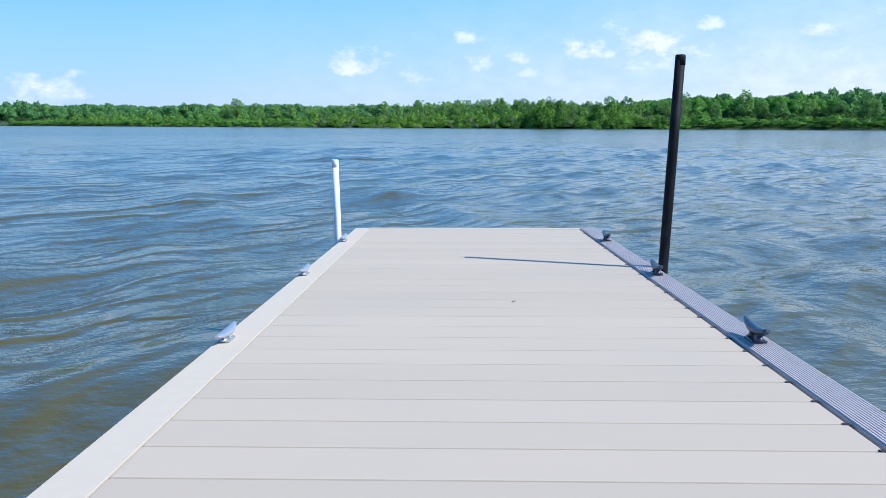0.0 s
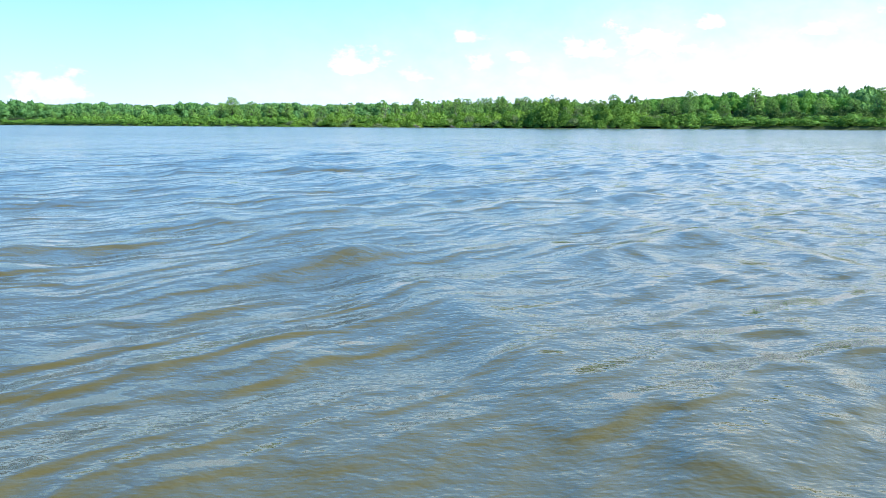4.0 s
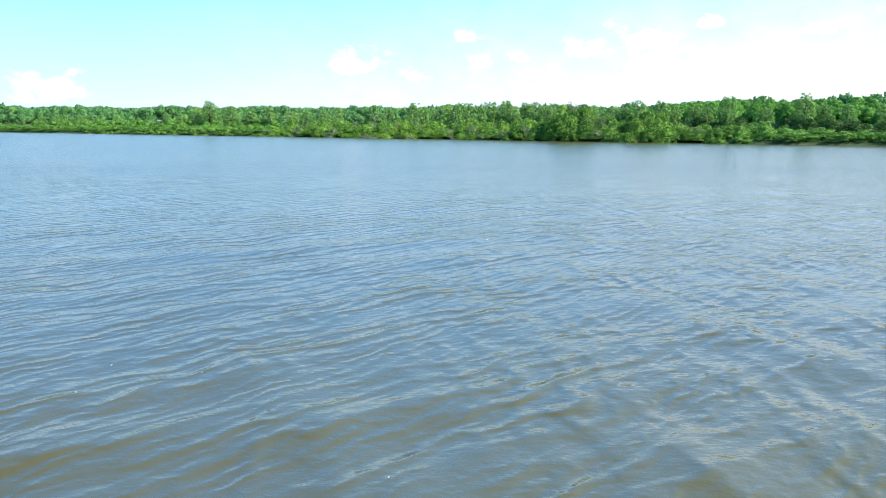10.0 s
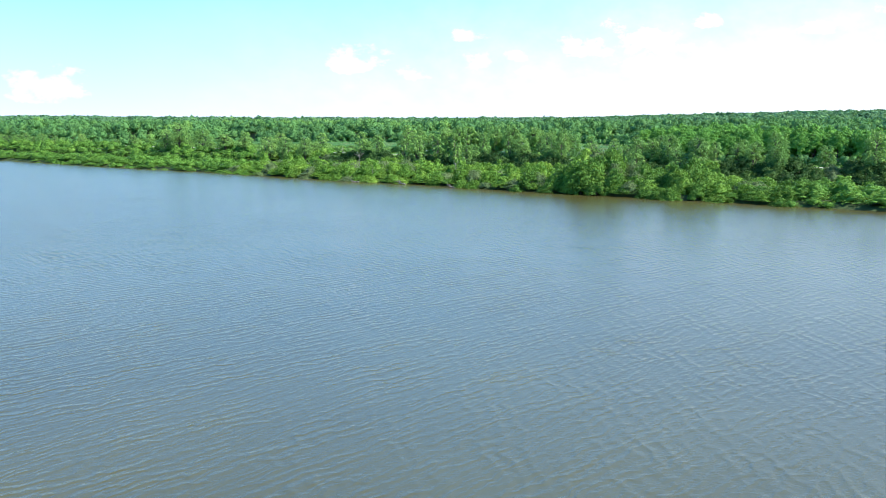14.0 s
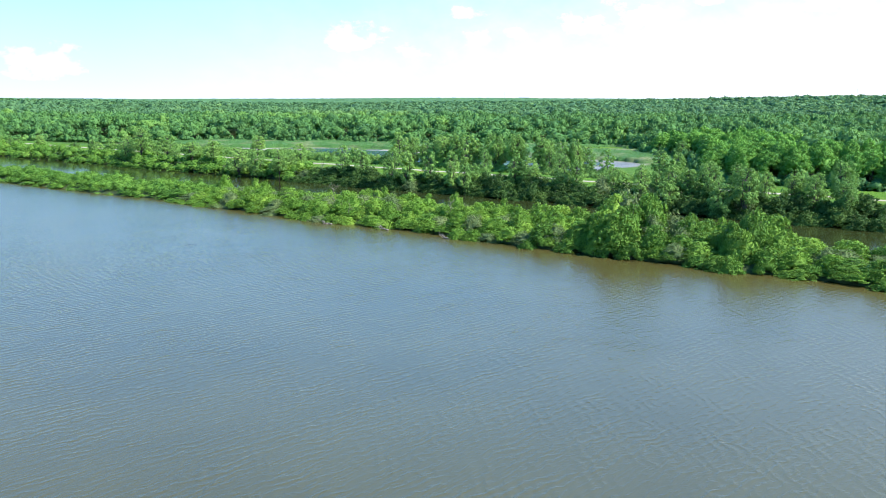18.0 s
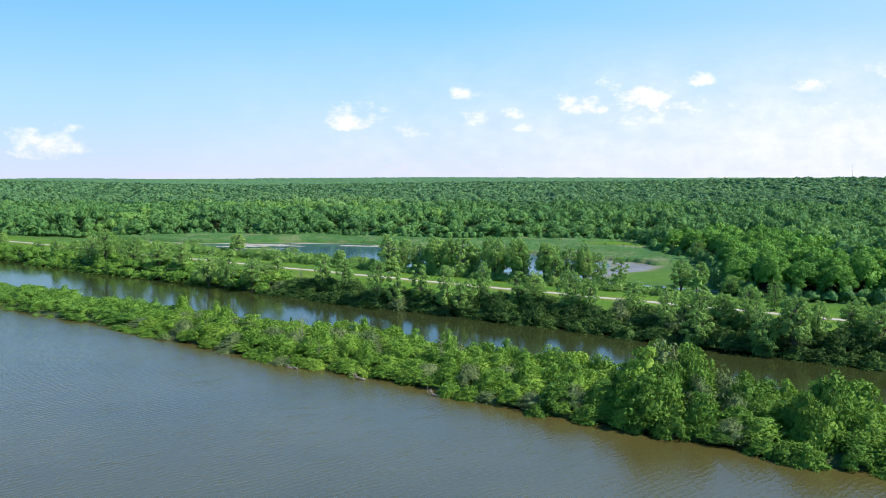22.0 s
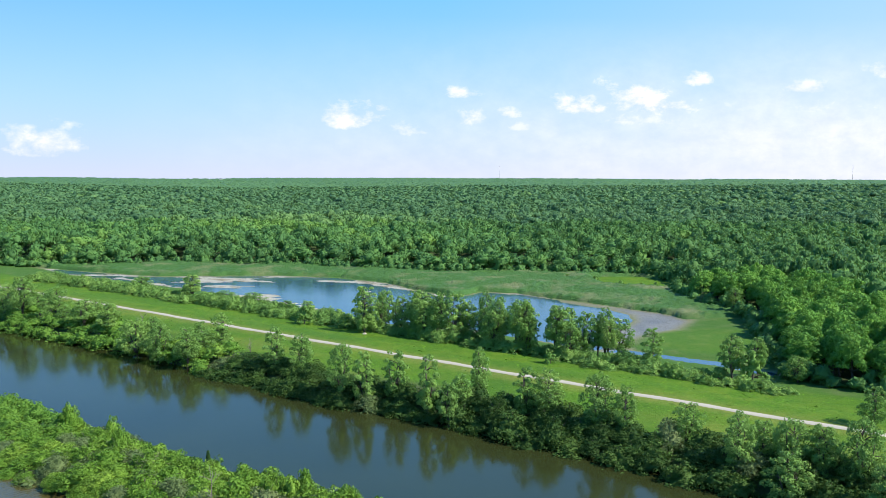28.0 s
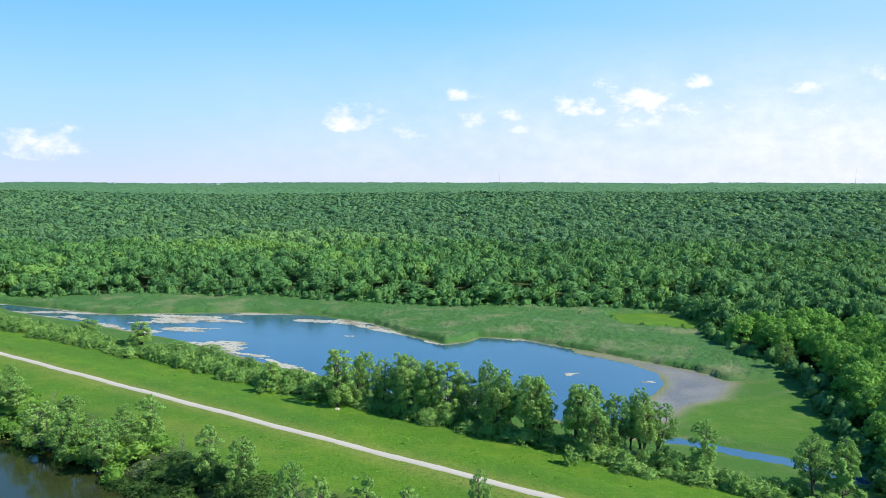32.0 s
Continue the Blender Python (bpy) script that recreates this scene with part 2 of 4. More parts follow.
mud = k.mix(k.ramp(k.noise(0.09, 4), 0.42, 0.62), mud, k.mix(fine, (0.150, 0.150, 0.150), (0.240, 0.236, 0.228)))
mud = k.mix(k.ramp(masks[2], 0.97, 0.6), mud, k.mix(fine, (0.30, 0.24, 0.15), (0.44, 0.37, 0.25)))
col = k.mix(masks[0], grass, floor_c)
col = k.mix(masks[1], col, sedge)
col = k.mix(1.0, k.mix(masks[2], col, mud), (0.79, 0.79, 0.79), "MULTIPLY")
GROUND = k.done(col, k.math("SUBTRACT", 0.92, k.math("MULTIPLY", masks[2], 0.55)), normal=k.bump(k.math("ADD", fine, mid), 0.7, 0.35), spec=0.2)

k = Mat("crushed_stone")
g, h = k.noise(6.0, 6, 0.7), k.noise(0.5, 4)
col = k.mix(g, (0.36, 0.325, 0.26), (0.54, 0.50, 0.42))
GRAVEL = k.done(k.mix(k.math("MULTIPLY", k.ramp(h, 0.5, 0.8), 0.4), col, (0.40, 0.36, 0.28)), 0.95, normal=k.bump(g, 0.4, 0.02))


def water_material(name, colour, wave, ripple, rough=0.06, gloss=0.5, fetch=False):
    """Water: wave and ripple are the strengths of the long and the short relief; with fetch it calms towards the sheltered far shore."""
    k = Mat(name)
    pos = k.node("ShaderNodeNewGeometry").outputs["Position"]
    def train(turn, length, twist, size):
        """Height of one train of waves with broken, wandering crests."""
        way = k.node("ShaderNodeMapping", {"Vector": pos, "Rotation": (0, 0, radians(turn))}).outputs[0]
        n = k.node("ShaderNodeTexWave", {"Vector": way, "Scale": 0.314 / length, "Distortion": twist, "Detail": 2.0, "Detail Scale": 1.3, "Detail Roughness": 0.55})
        patch = k.ramp(k.noise(0.33 / length, 2, vec=way, stretch=(1.0, 0.45, 1)), 0.32, 0.72)
        return k.math("MULTIPLY", k.math("MULTIPLY", k.math("POWER", n.outputs["Fac"], 1.6), patch), size)

    flow = k.node("ShaderNodeMapping", {"Vector": pos, "Rotation": (0, 0, radians(-14)), "Scale": (0.8, 1.1, 1)}).outputs[0]
    swell = k.math("ADD", k.math("ADD", train(48, 0.75, 7.0, 1.0), train(38, 0.36, 6.0, 0.42)), train(-5, 0.9, 7.0, 0.75))
    small, tiny = k.noise(5.0, 3, 0.6, vec=flow), k.noise(12.0, 2, 0.5, vec=flow)
    gust = k.math("ADD", k.math("MULTIPLY", k.ramp(k.noise(0.03, 3), 0.35, 0.7), 0.45), 0.55)
    lee = gust
    if fetch:
        north = k.node("ShaderNodeSeparateXYZ", {0: pos}).outputs[1]
        lee = k.math("MULTIPLY", gust, k.node("ShaderNodeMapRange", {0: north, 1: -72.0, 2: 45.0, 3: 1.0, 4: 0.5}).outputs[0])
        lee = k.math("MULTIPLY", lee, k.node("ShaderNodeMapRange", {0: north, 1: -80.0, 2: -64.0, 3: 1.25, 4: 1.0}).outputs[0])
        rough = k.node("ShaderNodeMapRange", {0: north, 1: -62.0, 2: 30.0, 3: rough, 4: 0.20}).outputs[0]      # far out the chop is too fine to tell apart
    n = k.bump(swell, k.math("MULTIPLY", lee, wave), 0.056)
    chop = k.math("MULTIPLY", gust, ripple)
    if fetch:
        chop = k.math("MULTIPLY", chop, k.node("ShaderNodeMapRange", {0: north, 1: -78.0, 2: -64.0, 3: 2.0, 4: 1.0}).outputs[0])
    n = k.bump(small, chop, 0.038, n)
    n = k.bump(tiny, chop, 0.010, n)
    body_colour = k.mix(k.ramp(k.noise(0.05, 3), 0.3, 0.7), colour, tuple(c * 1.25 for c in colour))
    k.b.inputs["IOR"].default_value = 1.333
    return k.done(body_colour, rough, normal=n, spec=gloss)


LAKE = water_material("silty_lake_water", (0.072, 0.063, 0.019), 1.15, 0.42, 0.09, 1.0, True)
CANAL = water_material("canal_water", (0.025, 0.032, 0.010), 0.05, 0.10, 0.10, 0.42)
# the pond's blue is reflected sky put into its own colour
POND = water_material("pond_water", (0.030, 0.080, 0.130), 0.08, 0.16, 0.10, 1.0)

k = Mat("algae")
g, h = k.noise(0.9, 6, 0.7), k.noise(0.18, 4)
ALGAE = k.done(k.mix(k.ramp(h, 0.48, 0.72), k.mix(g, (0.30, 0.285, 0.21), (0.50, 0.48, 0.39)), k.mix(g, (0.13, 0.085, 0.035), (0.26, 0.20, 0.08))), 0.8, normal=k.bump(g, 0.4, 0.05))

k = Mat("reeds")
r = k.noise(3.0, 5, 0.75)
h = k.noise(0.09, 3)
REED = k.done(k.mix(k.ramp(h, 0.5, 0.75), k.mix(r, (0.038, 0.118, 0.028), (0.085, 0.200, 0.045)), k.mix(r, (0.12, 0.17, 0.06), (0.30, 0.29, 0.16))), 0.7, normal=k.bump(r, 0.8, 0.5), spec=0.2)
k = Mat("meadow_herbs")
r = k.node("ShaderNodeNewGeometry").outputs["Random Per Island"]
HERB = k.done(k.mix(r, (0.075, 0.190, 0.012), (0.150, 0.300, 0.026)), 0.85, spec=0.15)

k = Mat("deck_board")
rnd = k.node("ShaderNodeObjectInfo").outputs["Random"]
g = k.noise(14.0, 5, 0.6, stretch=(0.12, 1, 1))
h = k.noise(1.3, 4)
col = k.mix(rnd, (0.500, 0.408, 0.312), (0.542, 0.442, 0.338))
col = k.mix(k.math("MULTIPLY", k.ramp(h, 0.5, 0.8), 0.25), col, (0.42, 0.38, 0.33))
DECK = k.done(k.mix(k.math("MULTIPLY", g, 0.18), col, (0.40, 0.35, 0.30)), 0.75, normal=k.bump(g, 0.15, 0.004), spec=0.1)
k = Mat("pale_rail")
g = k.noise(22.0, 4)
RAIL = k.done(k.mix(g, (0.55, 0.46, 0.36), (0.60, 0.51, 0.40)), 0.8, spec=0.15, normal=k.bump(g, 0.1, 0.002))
# right rail: the left rail's metal with the ribs' shade put into the colour
k = Mat("shaded_rail")
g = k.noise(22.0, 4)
RAIL_SHADED = k.done(k.mix(g, (0.40, 0.36, 0.36), (0.50, 0.45, 0.45)), 0.6, 0.0, normal=k.bump(g, 0.1, 0.002))
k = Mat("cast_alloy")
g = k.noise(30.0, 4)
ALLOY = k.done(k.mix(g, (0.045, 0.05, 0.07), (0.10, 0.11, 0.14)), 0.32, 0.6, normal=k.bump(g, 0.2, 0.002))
# cleat metal again, with the sunlight on the left cleats put into its colour
k = Mat("lit_alloy")
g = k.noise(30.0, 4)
ALLOY_LIT = k.done(k.mix(g, (0.36, 0.37, 0.40), (0.52, 0.53, 0.55)), 0.4, 0.5, normal=k.bump(g, 0.2, 0.002))
k = Mat("white_plastic")
g = k.noise(8.0, 4)
PLASTIC = k.done(k.mix(g, (0.74, 0.75, 0.77), (0.83, 0.84, 0.85)), 0.4)
k = Mat("black_steel")
g = k.noise(25.0, 5, stretch=(1, 1, 0.3))
BLACK = k.done(k.mix(k.ramp(g, 0.5, 0.85), (0.006, 0.006, 0.008), (0.03, 0.03, 0.033)), 0.6, normal=k.bump(g, 0.2, 0.002), spec=0.15)
k = Mat("dark_gap")
DARK = k.done(k.mix(k.noise(5, 3), (0.015, 0.015, 0.018), (0.03, 0.03, 0.033)), 0.8)
k = Mat("foam")
FOAM = k.done(k.mix(k.noise(60, 2), (0.75, 0.75, 0.70), (0.9, 0.9, 0.88)), 0.6)
k = Mat("far_building")
PALE = k.done(k.mix(k.noise(0.2, 3), (0.7, 0.7, 0.7), (0.8, 0.8, 0.8)), 0.7)
k = Mat("galvanised")
STEEL = k.done(k.mix(k.noise(2, 3), (0.35, 0.36, 0.38), (0.5, 0.5, 0.52)), 0.5, 0.6)


# ---- building helpers ----
def part(name, bm, material, parent=None, label=""):
    me = bpy.data.meshes.new(name)
    bm.to_mesh(me)
    bm.free()
    me.materials.append(material)
    ob = new(name, me)
    ob.parent = parent
    return tagged(ob, label)


def mesh_of(name, verts, faces, material, smooth=False, normals=None):
    """A mesh from arrays of corners and of faces that all have the same number of sides."""
    verts, faces = np.asarray(verts, np.float32), np.asarray(faces, np.int32)
    sides = faces.shape[1]
    me = bpy.data.meshes.new(name)
    me.vertices.add(len(verts))
    me.vertices.foreach_set("co", verts.ravel())
    me.loops.add(faces.size)
    me.loops.foreach_set("vertex_index", faces.ravel())
    me.polygons.add(len(faces))
    me.polygons.foreach_set("loop_start", np.arange(0, faces.size, sides, dtype=np.int32))
    me.polygons.foreach_set("use_smooth", np.full(len(faces), smooth))
    me.update(calc_edges=True)
    me.materials.append(material)
    if normals is not None:
        att = me.attributes.new("custom_normal", "FLOAT_VECTOR", "POINT")
        att.data.foreach_set("vector", np.asarray(normals, np.float32).ravel())
    return me


def block(bm, x0, x1, y0, y1, z0, z1, bevel=0.0):
    made = bmesh.ops.create_cube(bm, size=1.0)["verts"]
    for v in made:
        v.co = Vector(((x0 + x1) / 2 + v.co.x * (x1 - x0), (y0 + y1) / 2 + v.co.y * (y1 - y0), (z0 + z1) / 2 + v.co.z * (z1 - z0)))
    if bevel:
        edges = {e for v in made for e in v.link_edges}
        bmesh.ops.bevel(bm, geom=list(edges), offset=bevel, segments=2, affect="EDGES", profile=0.6)


def tube(bm, points, radii, sides=8):
    """A tapered tube along points."""
    rings = []
    for i, (p, r) in enumerate(zip(points, radii)):
        p = Vector(p)
        way = (Vector(points[min(i + 1, len(points) - 1)]) - Vector(points[max(i - 1, 0)])).normalized()
        q = way.to_track_quat("Z", "Y")
        rings.append([bm.verts.new(p + q @ Vector((r * math.cos(a), r * math.sin(a), 0))) for a in (2 * math.pi * j / sides for j in range(sides))])
    for a, b in zip(rings, rings[1:]):
        for j in range(sides):
            bm.faces.new((a[j], a[(j + 1) % sides], b[(j + 1) % sides], b[j])).smooth = True
    bm.faces.new(rings[-1])
    bm.faces.new(list(reversed(rings[0])))


# ---- the plan: s runs along the banks, n across them ----
def to_n(x, y):
    return 0.6 * x + 0.8 * y


def to_s(x, y):
    return 0.8 * x - 0.6 * y


def from_sn(s, n):
    return 0.8 * s + 0.6 * n, -0.6 * s + 0.8 * n


def wobble(s, seed, size):
    return size * (np.sin(s * 0.071 + seed) + 0.6 * np.sin(s * 0.19 + 2.3 * seed) + 0.4 * np.sin(s * 0.43 + 5.1 * seed)) / 2


def inside(x, y, poly):
    hit = np.zeros(np.shape(x), bool)
    for (x0, y0), (x1, y1) in zip(poly, poly[1:] + poly[:1]):
        cross = (y0 > y) != (y1 > y)
        hit ^= cross & (x < (x1 - x0) * (y - y0) / (y1 - y0 + 1e-9) + x0)
    return hit


def edge_distance(x, y, poly):
    best = np.full(np.shape(x), 1e9)
    for (x0, y0), (x1, y1) in zip(poly, poly[1:] + poly[:1]):
        dx, dy = x1 - x0, y1 - y0
        f = np.clip(((x - x0) * dx + (y - y0) * dy) / (dx * dx + dy * dy), 0, 1)
        best = np.minimum(best, np.hypot(x - x0 - f * dx, y - y0 - f * dy))
    return best


def signed(x, y, poly):
    """Metres inside the outline; negative outside."""
    d = edge_distance(x, y, poly)
    return np.where(inside(x, y, poly), d, -d)


SHORE, ISLAND_BACK, BANK, TRAIL = 122.3, 137.0, 169.4, 198.0
POND_EDGE = [(-150, 414), (-124, 400), (-94, 386), (-56, 390), (-31, 385), (-13, 370), (-2, 352), (8, 339), (14, 343), (17, 349), (28, 346), (40, 333), (52, 320),
             (62, 309), (67, 298), (60, 286), (52, 281), (45, 270), (42, 265), (47, 261), (54, 256), (60, 252), (64, 245.5), (68, 242), (67, 239.5), (62, 242),
             (58, 247.5), (52, 251.5), (46, 257), (39, 260), (22, 276), (-8, 293), (-17, 303), (-31, 314), (-45, 329), (-65, 347), (-99, 372), (-130, 393)]
MUD_FLAT = [(40, 333), (52, 321), (63, 309), (68, 298), (61, 285), (53, 280), (46, 270), (42.5, 264), (38, 261), (41, 271), (44, 282), (49, 290), (53, 298), (54, 307), (50, 317), (39, 329)]
WOOD_EDGE = [(-4700, 900), (-700, 560), (-210, 418), (-143, 414), (-88, 421), (-47, 414), (-19, 401), (11, 395), (46, 392), (64, 390), (80, 384), (84, 366), (77, 345),
             (77, 318), (83, 308), (80, 288), (76, 272), (72, 258), (69, 246), (68, 236), (72, 230), (80, 222), (120, 190), (200, 130), (600, -170), (4700, -600),
             (4700, 4900), (-4700, 4900)]
CLEARING = [(58, 366), (57, 384), (75, 385), (83, 368), (78, 352), (66, 358)]


def hills(x, y):
    far = np.clip((np.hypot(x, y) - 420) / 900, 0, 1)
    return far * far * (3 - 2 * far) * (4.2 + 4 * np.sin(x * 0.0021 + 1.3) * np.cos(y * 0.0017) + 3 * np.sin(x * 0.0052 + y * 0.004) + 6 * np.clip(x / (np.abs(y) + 300), -0.2, 0.6) + 6 * np.exp(-((x - 480) / 360) ** 2 - ((y - 1000) / 420) ** 2))


def step(v, a, b):
    f = np.clip((v - a) / (b - a), 0, 1)
    return f * f * (3 - 2 * f)


def shore_line(s):
    """Where the lake's edge runs: it bulges out a little below the tall thicket."""
    return SHORE - 2.2 * np.exp(-((s + 73) / 13) ** 2) + wobble(s, 1.0, 1.3)


def ground_height(x, y):
    s, n = to_s(x, y), to_n(x, y)
    lake = shore_line(s)
    rear = ISLAND_BACK + wobble(s, 2.0, 1.4)
    bank = BANK + wobble(s, 3.0, 1.5)
    z = -1.6 + 2.3 * step(n, lake - 2.0, lake + 3.0) - 2.1 * step(n, rear - 3.0, rear + 2.0)
    z = z + 3.1 * step(n, bank - 1.5, bank + 6.0) + 0.35 * step(n, bank + 14, TRAIL - 4) - 1.3 * step(n, TRAIL + 9, TRAIL + 34)
    z = z + hills(x, y) + 0.10 * np.sin(x * 0.31 + y * 0.17) * np.sin(y * 0.23) * (n > bank + 5)
    pond = signed(x, y, POND_EDGE)
    z = np.where(n > TRAIL + 8, np.minimum(z, 0.28 - 0.5 * step(pond, -1.2, 1.8) + np.clip(-pond - 2, 0, 60) * 0.035 + np.clip(-pond - 120, 0, 3000) * 0.1), z)
    mud = signed(x, y, MUD_FLAT)
    z = np.where(mud > -3.0, np.maximum(z, 0.05 + 0.012 * np.sin(x * 0.5) * np.cos(y * 0.6) - 0.22 * step(-mud, -1.2, 2.6)), z)
    return z


def spread_axis(lo, a, b, hi, fine, grow):
    mid = list(np.arange(a, b + fine, fine))
    out, d = [], fine
    p = mid[-1]
    while p < hi:
        d *= grow
        p += d
        out.append(p)
    first, d, p = [], fine, mid[0]
    while p > lo:
        d *= grow
        p -= d
        first.append(p)
    return np.array(first[::-1] + mid + out)


def grid_sheet(name, xs, ys, height, material, keep=None):
    gx, gy = np.meshgrid(xs, ys)
    z = height(gx, gy)
    verts = np.stack([gx, gy, z], -1).reshape(-1, 3)
    w = len(xs)
    i = (np.arange(len(ys) - 1)[:, None] * w + np.arange(w - 1)).ravel()
    faces = np.stack([i, i + 1, i + 1 + w, i + w], -1)
    if keep is not None:
        mid = verts[faces].mean(1)
        faces = faces[keep(mid[:, 0], mid[:, 1])]
    return mesh_of(name, verts, faces, material, True), verts


me, gv = grid_sheet("ground", spread_axis(-4700, -215, 150, 4700, 1.8, 1.16), spread_axis(-900, 90, 440, 4900, 1.8, 1.14), ground_height, GROUND)
gx, gy = gv[:, 0], gv[:, 1]
gn, gs = to_n(gx, gy), to_s(gx, gy)
wood = step(signed(gx, gy, WOOD_EDGE), 0, 5) * (1 - step(signed(gx, gy, CLEARING), -1, 1))
wood = np.maximum(wood, 1 - step(gn, BANK + 9 + wobble(gs, 4.0, 3), BANK + 14 + wobble(gs, 4.0, 3)))
pd = signed(gx, gy, POND_EDGE)
sedge = step(gn, TRAIL + 20, TRAIL + 24) * (1 - wood) * (1 - step(signed(gx, gy, CLEARING), -2, 1))
bright = step(np.hypot((gx - 63) / 14, (gy - 272) / 14), 0.9, 1.2)
sedge *= 0.55 + 0.45 * bright
mudm = np.maximum(step(signed(gx, gy, MUD_FLAT), -2.5, 3.0), step(pd, -0.6, 0.2) * np.clip(0.55 + 0.9 * np.sin(gs * 0.13) * np.sin(gn * 0.11 + 1), 0, 1)) * (gn > TRAIL + 10)
verge = 0.8 * (1 - step(np.abs(gn - TRAIL - 1.3 * np.sin(gs * 0.012)), 1.2, 4.2)) + 0.5 * np.clip(np.sin(gs * 0.06) * np.sin(gn * 0.4 + 2), 0, 1) * (gn < TRAIL - 3)
cover = np.stack([wood, sedge, mudm, verge], -1).astype(np.float32)
att = me.color_attributes.new("cover", "FLOAT_COLOR", "POINT")
att.data.foreach_set("color", cover.ravel())
tagged(new("ground", me), "green lakeside ground of meadow, sedge and woodland floor", "ground", kind="structure")

# water: one sheet each for the lake, the canal behind the strip of land, and the pond


WAVES = [((random.Random(5 + i).uniform(-1.05, -0.3) if i % 4 else random.Random(5 + i).uniform(0.9, 1.6)), 0.8 + 0.13 * i + (0.22 * (i - 15) if i > 15 else 0),
          random.Random(50 + i).uniform(0, 6.28)) for i in range(22)]


def lake_height(x, y):
    """A choppy sum of wave trains, each as far out as the sheet is fine enough for it."""
    cell = np.maximum(0.19 + 0.05 * np.maximum(np.abs(x) - 9, 0), 0.19 + 0.02 * np.maximum(y + 52, 0))
    w = 0.0
    for turn, length, phase in WAVES:
        w = w + 0.0046 * min(length, 2.2) * np.clip(length / (3.0 * cell) - 0.6, 0, 1) * np.sin(2 * math.pi / length * (x * math.sin(turn) + y * math.cos(turn)) + phase)
    w = w + 6.0 * w * np.abs(w)
    return w * np.clip((y + 96) / 4, 0, 1)


me, _ = grid_sheet("water", spread_axis(-4700, -9, 9, 4700, 0.19, 1.05), np.concatenate([spread_axis(-900, -92, -91.9, -91, 0.19, 1.4)[:-8], spread_axis(-92, -91.8, -52, 700, 0.19, 1.02)]), lake_height, LAKE,
                   lambda x, y: to_n(x, y) < 130)
tagged(new("water", me), "rippled silty brown lake water reflecting blue sky", "water", kind="structure")


def strip(name, s0, s1, n0, n1, z, material):
    ss, ns = np.linspace(s0, s1, 60), np.linspace(n0, n1, 8)
    a, b = np.meshgrid(ss, ns)
    x, y = from_sn(a, b)
    verts = np.stack([x, y, np.full_like(x, z)], -1).reshape(-1, 3)
    i = (np.arange(7)[:, None] * 60 + np.arange(59)).ravel()
    return mesh_of(name, verts, np.stack([i, i + 1, i + 61, i + 60], -1), material, True)


tagged(new("canal_water", strip("canal_water", -3000, 3000, 130, 177, 0.0, CANAL)), "calm dark green canal water mirroring the tree bank", "water", kind="structure")
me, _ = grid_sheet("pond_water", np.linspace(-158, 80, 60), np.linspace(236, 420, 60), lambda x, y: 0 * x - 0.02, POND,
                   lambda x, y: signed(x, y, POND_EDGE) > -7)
tagged(new("pond_water", me), "still pond water with sky blue put into its colour and shallow muddy margins", "water", kind="structure")

# the towpath
ss = np.arange(-1500, 1200, 2.5)
rows = []
for off, up in ((-1.2, -0.06), (-0.9, 0.05), (0, 0.09), (0.9, 0.05), (1.2, -0.06)):
    wig = 0.10 * np.sin(ss * 0.8 + off * 7) if abs(off) > 0.8 else 0
    x, y = from_sn(ss, TRAIL + 1.3 * np.sin(ss * 0.012) + off * 0.68 + wig)
    xc, yc = from_sn(ss, TRAIL + 1.3 * np.sin(ss * 0.012))
    rows.append(np.stack([x, y, ground_height(xc, yc) + up + 0.05], -1))
verts = np.concatenate(rows)
m = len(ss)
i = (np.arange(4)[:, None] * m + np.arange(m - 1)).ravel()
tagged(new("path", mesh_of("path", verts, np.stack([i, i + 1, i + m + 1, i + m], -1), GRAVEL, True)), "pale crushed limestone towpath through the meadow", "path", kind="structure")


# ---- foliage ----
def leaf_sprays(rng, places, outs, size, tilt=0.6):
    """Small pointed leaf sprays at places, each facing roughly along outs: corners, three to a spray, and soft normals."""
    n = len(places)
    nrm = outs + rng.normal(0, tilt, (n, 3))
    nrm /= np.linalg.norm(nrm, axis=1, keepdims=True) + 1e-9
    side = np.cross(nrm, rng.normal(0, 1, (n, 3)))
    side /= np.linalg.norm(side, axis=1, keepdims=True) + 1e-9
    up = np.cross(nrm, side)
    w = (size * rng.uniform(0.6, 1.4, n))[:, None]
    h = w * rng.uniform(0.8, 1.4, n)[:, None]
    verts = np.stack([places - side * w * 0.5 - up * h * 0.35, places + side * w * 0.5 - up * h * 0.35, places + up * h * 0.65], 1).reshape(-1, 3)
    soft = 0.42 * outs + 0.58 * nrm
    soft /= np.linalg.norm(soft, axis=1, keepdims=True) + 1e-9
    return verts, np.repeat(soft, 3, axis=0)


def crown_points(rng, lobes, count):
    """Points and outward directions over the outsides of many lobes (x, y, z, radius)."""
    lobes = np.asarray(lobes)
    weight = lobes[:, 3] ** 2
    pick = rng.choice(len(lobes), count, p=weight / weight.sum())
    way = rng.normal(0, 1, (count, 3))
    way[:, 2] = np.abs(way[:, 2]) * 1.0 - 0.35
    way /= np.linalg.norm(way, axis=1, keepdims=True)
    r = lobes[pick, 3] * rng.uniform(0.72, 1.08, count)
    return lobes[pick, :3] + way * r[:, None] * np.array([1, 1, 0.85]), way


